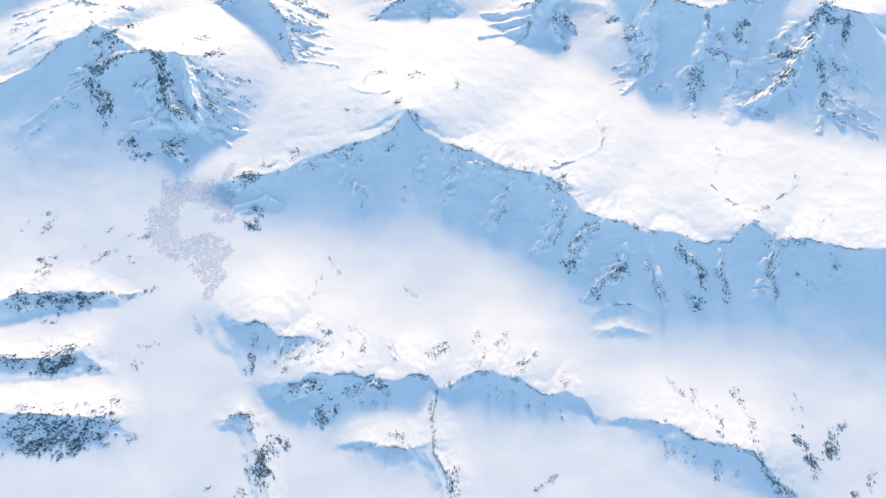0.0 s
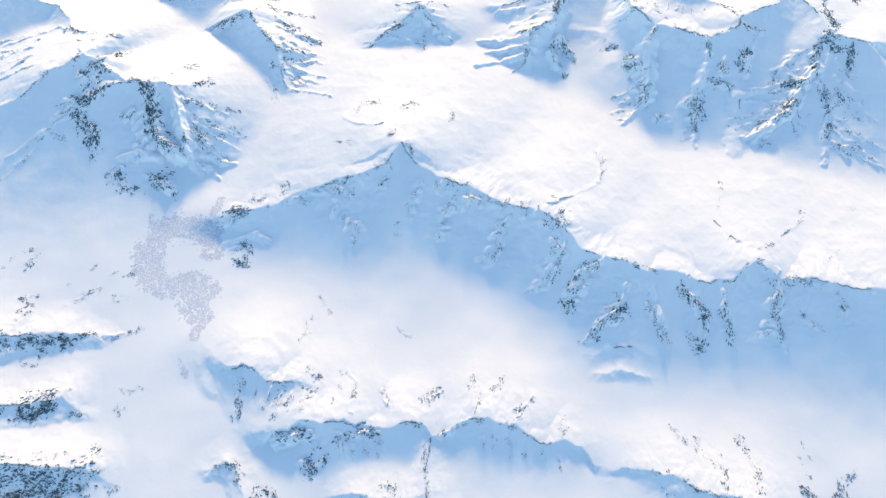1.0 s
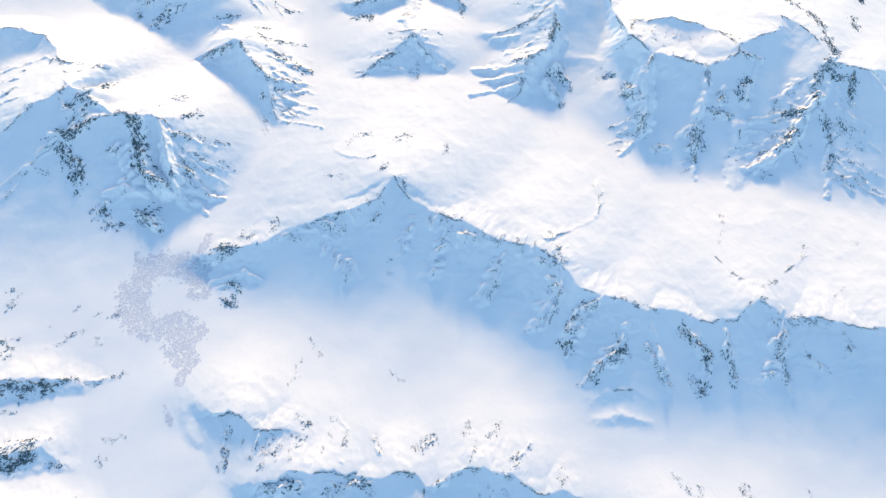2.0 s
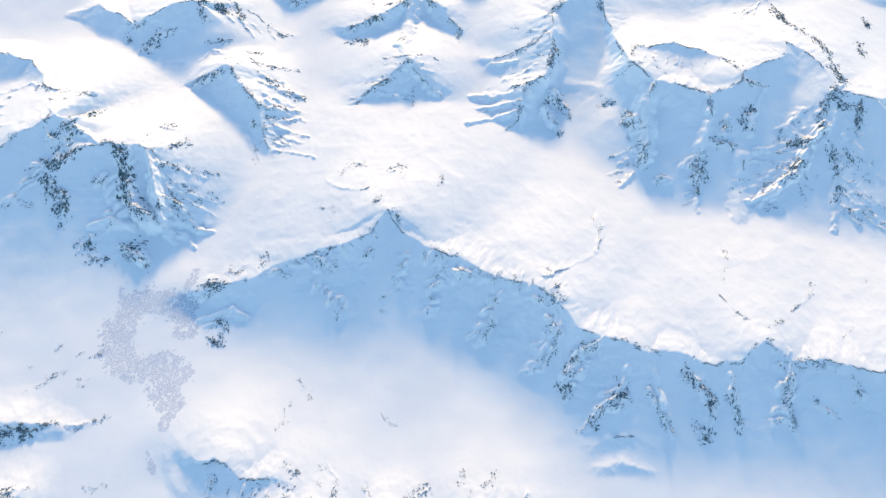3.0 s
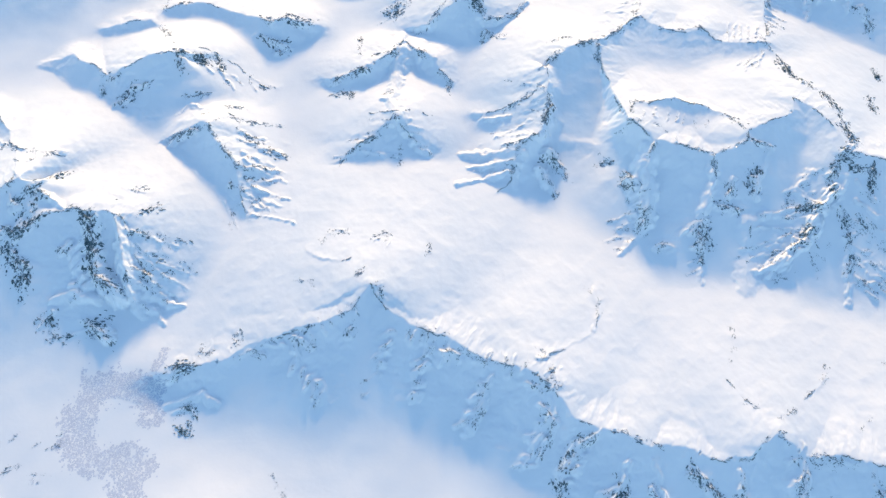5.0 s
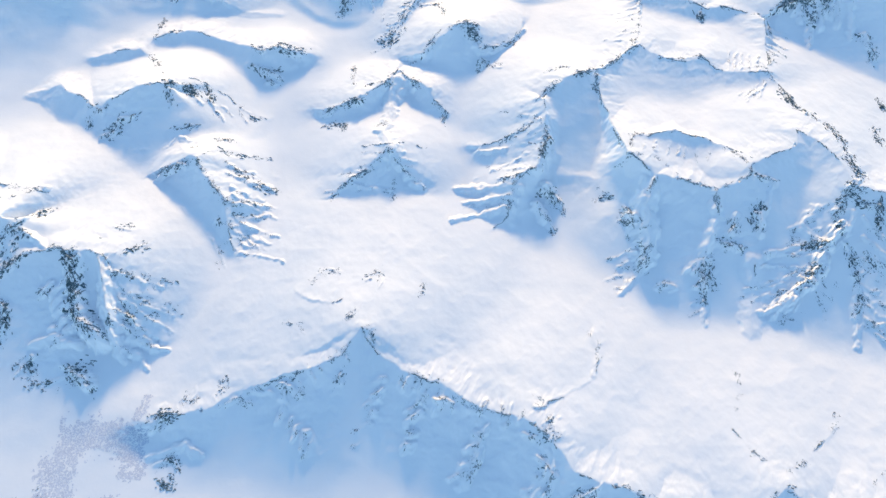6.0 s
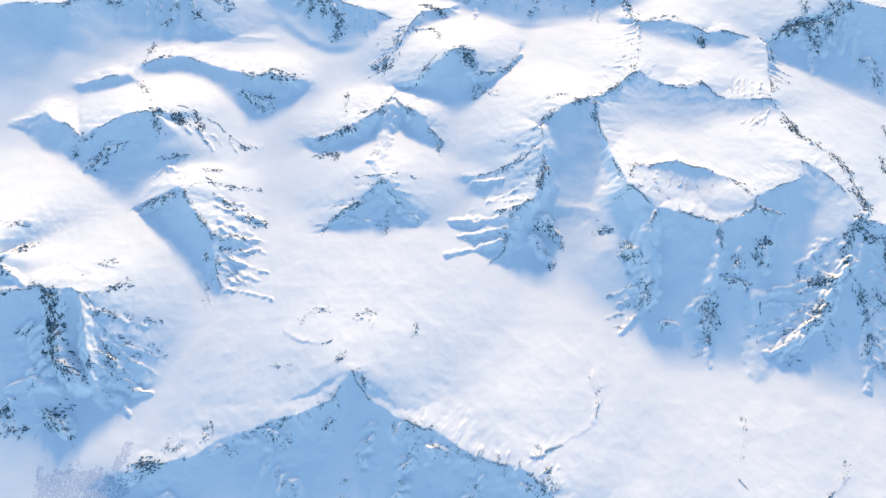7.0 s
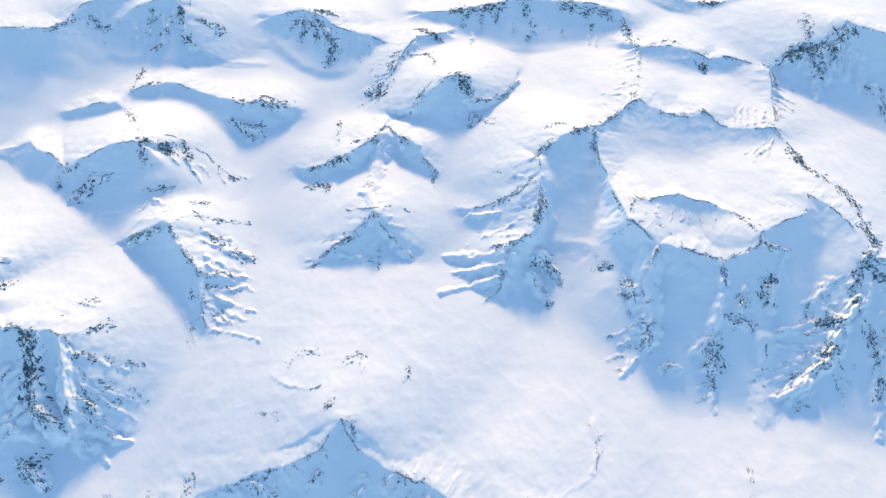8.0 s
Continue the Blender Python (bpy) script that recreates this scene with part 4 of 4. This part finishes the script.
def islands(kinds):
    """Number of the connected stretch of like cells that each cell belongs to."""
    change = np.ones(kinds.shape, bool)
    change[:, 1:] = kinds[:, 1:] != kinds[:, :-1]
    runs = np.cumsum(change.ravel()).reshape(kinds.shape) - 1
    parent = list(range(int(runs.max()) + 1))

    def top(k):
        while parent[k] != k:
            parent[k] = parent[parent[k]]
            k = parent[k]
        return k

    same = kinds[1:] == kinds[:-1]
    for a, b in np.unique(np.stack((runs[:-1][same], runs[1:][same]), 1), axis=0).tolist():
        a, b = top(a), top(b)
        parent[max(a, b)] = min(a, b)
    return np.array([top(k) for k in range(len(parent))])[runs]


# slivers go to the slope beside them
KINDS = FACE_OWNER * 2 + STEEP
for _ in range(3):
    marks = islands(KINDS)
    names, first, sizes = np.unique(marks, return_index=True, return_counts=True)
    for name, at, size in zip(names, first, sizes):
        if size < 150:
            KINDS[marks == name] = KINDS.ravel()[at - 1 if at % KINDS.shape[1] else at - KINDS.shape[1]]
FACE_OWNER, STEEP = KINDS // 2, KINDS % 2 == 1
ISLES = islands(KINDS)

ROOTS = {}
for i, key in enumerate(NAMES):
    mine = FACE_OWNER == i
    if i == 0:
        valley = sheet("ground", np.concatenate((QUADS[mine], FAR_QUADS)), np.concatenate((POINTS, FAR_POINTS)), np.concatenate((NORMAL, FAR_NORMALS)), SNOW)
        tagged(valley, "broad valley floors of smooth white wind-packed snow", "ground", kind="structure")
        ROOTS[0] = valley
        continue
    kind, label = RANGES[key]
    spot = np.argwhere(mine).mean(0).astype(int)
    root = new(kind)
    root.location = (GX[spot[0], spot[1]], GY[spot[0], spot[1]], BASE[spot[0], spot[1]])
    tagged(root, label, "mountain", "mountain ranges")
    ROOTS[i] = root
    for part_name, pick, note in (("sunny_slope", mine & ~STEEP, "sunlit white snow slope"), ("shaded_face", mine & STEEP, "steep snow face in blue shade")):
        for isle in np.unique(ISLES[pick]):
            ob = sheet(part_name, QUADS[pick & (ISLES == isle)], POINTS - np.array(root.location), NORMAL, SNOW)
            ob.parent = root
            tagged(ob, note)


# ---------------------------------------------------------------- rocks
def rock_material():
    m, n, l, b = material("dark_alpine_rock")
    geo = n.new("ShaderNodeNewGeometry")
    tone = n.new("ShaderNodeValToRGB")
    tone.color_ramp.elements[0].color = (0.05, 0.085, 0.1, 1)
    tone.color_ramp.elements[1].color = (0.16, 0.21, 0.23, 1)
    l.new(geo.outputs["Random Per Island"], tone.inputs["Fac"])
    spots = n.new("ShaderNodeTexNoise")
    spots.inputs["Scale"].default_value, spots.inputs["Detail"].default_value = 0.9, 6
    dust = n.new("ShaderNodeMapRange")
    dust.inputs["From Min"].default_value, dust.inputs["From Max"].default_value = 0.64, 0.7
    mix = n.new("ShaderNodeMix")
    mix.data_type = "RGBA"
    mix.inputs["B"].default_value = (0.8, 0.82, 0.85, 1)
    l.new(geo.outputs["Position"], spots.inputs["Vector"])
    l.new(spots.outputs["Fac"], dust.inputs["Value"])
    l.new(dust.outputs["Result"], mix.inputs["Factor"])
    l.new(tone.outputs["Color"], mix.inputs["A"])
    l.new(mix.outputs["Result"], b.inputs["Base Color"])
    b.inputs["Roughness"].default_value = 0.9
    bump = n.new("ShaderNodeBump")
    bump.inputs["Strength"].default_value, bump.inputs["Distance"].default_value = 0.5, 0.5
    l.new(spots.outputs["Fac"], bump.inputs["Height"])
    l.new(bump.outputs["Normal"], b.inputs["Normal"])
    return m


ROCK = rock_material()
DICE = random.Random(7)


def crag(verts, faces, x, y, length, width, tall, heading):
    """One angular crag: a ragged, pointed ring sunk in the snow under a broken top edge."""
    ca, sa = math.cos(heading), math.sin(heading)
    start = len(verts)
    for k in range(7):
        a = k * math.tau / 7 + DICE.uniform(-0.3, 0.3)
        u, v = length * math.cos(a) * DICE.uniform(0.6, 1.1), width * math.sin(a) * DICE.uniform(0.4, 1.3)
        verts.append((x + u * ca - v * sa, y + u * sa + v * ca, -0.25))
    for k in (-1, 0, 1):
        u, v = k * length * DICE.uniform(0.25, 0.6), width * DICE.uniform(-0.4, 0.4)
        verts.append((x + u * ca - v * sa, y + u * sa + v * ca, tall * DICE.uniform(0.5, 1.1)))
    low, mid, top = start + 7, start + 8, start + 9
    for a, b, c in ((0, 1, 9), (1, 2, 9), (2, 3, 8), (3, 4, 7), (4, 5, 7), (5, 6, 8), (6, 0, 9)):
        faces.append((start + a, start + b, start + c))
    faces += [(start + 2, mid, top), (start + 3, low, mid), (start + 5, mid, low), (start + 6, top, mid)]


def rock_mesh(name, verts, faces, root):
    """The crags of one outcrop, set on the snow as a part of the mountain that they break out of."""
    places = np.array(verts)
    places[:, 2] += ground_height(places[:, 0], places[:, 1])
    me = bpy.data.meshes.new(name)
    me.from_pydata((places - np.array(root.location)).tolist(), [], faces)
    me.materials.append(ROCK)
    ob = new(name, me)
    ob.parent = root
    return tagged(ob, kind="stuff")


def build_outcrop(size, spread, count, line):
    """Nests of crags strewn along a line of the plan."""
    verts, faces = [], []
    lengths = [math.dist(p, q) for p, q in zip(line, line[1:])]

    def along_line():
        k = DICE.uniform(0, sum(lengths))
        for (p, q), part_length in zip(zip(line, line[1:]), lengths):
            if k <= part_length:
                break
            k -= part_length
        f = min(k / max(part_length, 1e-3), 1)
        return p[0] + f * (q[0] - p[0]), p[1] + f * (q[1] - p[1]), math.atan2(q[1] - p[1], q[0] - p[0])

    nests = []
    for _ in range(max(3, int(count / 2.2))):
        x, y, along = along_line()
        x, y = x + DICE.gauss(0, 0.5) * spread, y + DICE.gauss(0, 0.5) * spread
        nests.append((x, y, along + DICE.gauss(0, 0.3), DICE.uniform(0.5, 1.2)))
    for _ in range(int(count * (6.0 if spread < 2.2 else 6.8))):
        x, y, heading, large = DICE.choice(nests)
        u, v = DICE.gauss(0, 0.8) * size * large, DICE.gauss(0, 0.45) * size * large
        x, y = x + u * math.cos(heading) - v * math.sin(heading), y + u * math.sin(heading) + v * math.cos(heading)
        big = size * large * (0.2 + 0.8 * DICE.random() ** 2.2)
        crag(verts, faces, x, y, big * DICE.uniform(0.4, 0.8), big * DICE.uniform(0.17, 0.33), big * DICE.uniform(0.1, 0.25), heading + DICE.gauss(0, 0.5))
    return rock_mesh("rock_outcrop", verts, faces, ROOTS[int(FACE_OWNER[place(*line[len(line) // 2])])])


def unwarp(x, y):
    """The place of the plan at which the wandering line of a crest runs."""
    px, py = x, y
    for _ in range(4):
        i, j = place(px, py)
        px, py = x - (WX[i, j] - GX[i, j]), y - (WY[i, j] - GY[i, j])
    return px, py


def build_edge(line, bare):
    """The thin broken edge of bare rock along a crest."""
    verts, faces = [], []
    run = DICE.uniform(0, 500)
    for p, q in zip(line, line[1:]):
        size = math.hypot(q[0] - p[0], q[1] - p[1])
        if min(p[2], q[2]) < 5:
            continue
        along = math.atan2(q[1] - p[1], q[0] - p[0])
        k = 0.0
        while k < size:
            if noise.noise(((run + k) / 17, 7.7, 1.3)) + 0.4 * noise.noise(((run + k) / 4, 2.2, 5.1)) < bare - 0.5:
                f = k / size
                x, y = unwarp(p[0] + f * (q[0] - p[0]), p[1] + f * (q[1] - p[1]))
                off = DICE.uniform(0.1, 1.3)
                x, y = x + off * math.sin(along), y - off * math.cos(along)
                long = DICE.uniform(0.7, 2.3)
                crag(verts, faces, x, y, long, DICE.uniform(0.25, 0.6), DICE.uniform(0.3, 0.8), along + DICE.gauss(0, 0.3))
            k += DICE.uniform(0.5, 1.6)
        run += size
    if verts:
        rock_mesh("crest_rock", verts, faces, ROOTS[int(FACE_OWNER[place(*unwarp(*line[len(line) // 2][:2]))])])


for line, bare in CRESTS:
    build_edge(line, bare)
for entry in OUTCROPS:
    build_outcrop(*entry)


# ---------------------------------------------------------------- bare scrub on the valley floor
def scrub_material():
    m, n, l, b = material("frosted_scrub")
    geo = n.new("ShaderNodeNewGeometry")
    tone = n.new("ShaderNodeValToRGB")
    tone.color_ramp.elements[0].color = (0.54, 0.575, 0.67, 1)
    tone.color_ramp.elements[1].color = (0.66, 0.695, 0.785, 1)
    l.new(geo.outputs["Random Per Island"], tone.inputs["Fac"])
    l.new(tone.outputs["Color"], b.inputs["Base Color"])
    b.inputs["Roughness"].default_value = 0.95
    return m


# arms of the patch: both ends and half its breadth
THICKET = [
    (-262, 354, -228, 346, 14), (-228, 346, -222, 326, 11), (-270, 350, -286, 326, 15), (-284, 322, -278, 300, 15),
    (-276, 298, -258, 286, 14), (-254, 290, -230, 296, 8), (-238, 288, -222, 282, 15), (-232, 278, -228, 264, 14),
    (-222, 268, -218, 252, 10), (-220, 252, -221, 236, 5), (-222, 380, -226, 366, 5), (-291, 370, -289, 357, 3), (-230, 214, -222, 200, 2.7),
]
verts, faces = [], []
for _ in range(34000):
    x, y = DICE.uniform(-310, -200), DICE.uniform(196, 390)
    deep = -1.0
    for x0, y0, x1, y1, r in THICKET:
        f = ((x - x0) * (x1 - x0) + (y - y0) * (y1 - y0)) / ((x1 - x0) ** 2 + (y1 - y0) ** 2)
        f = min(max(f, 0), 1)
        deep = max(deep, 1 - math.dist((x, y), (x0 + f * (x1 - x0), y0 + f * (y1 - y0))) / r)
    if deep < -0.5:
        continue
    thick = min(1.4 * deep, 0.5) + 0.75 * noise.noise((x / 9, y / 9, 3.1)) + 0.7 * noise.noise((x / 3, y / 3.8, 8.4)) + 0.4 * noise.noise((x / 1.4, y / 1.9, 1.9))
    if thick < 0.12:
        continue
    start, wide, turn = len(verts), DICE.uniform(0.3, 0.85), DICE.uniform(0, math.tau)
    base = float(ground_height(x, y))
    for k in range(5):
        a = turn + k * math.tau / 5
        verts.append((x + wide * math.cos(a), y + wide * math.sin(a), base + 0.02))
    verts.append((x, y, base + 0.02 + wide * 0.03))
    faces += [(start + k, start + (k + 1) % 5, start + 5) for k in range(5)]
me = bpy.data.meshes.new("scrub_patch")
me.from_pydata(verts, [], faces)
me.materials.append(scrub_material())
tagged(new("scrub_patch", me), "speckled grey patch of frosted scrub on the valley snow", "scrub", kind="stuff")
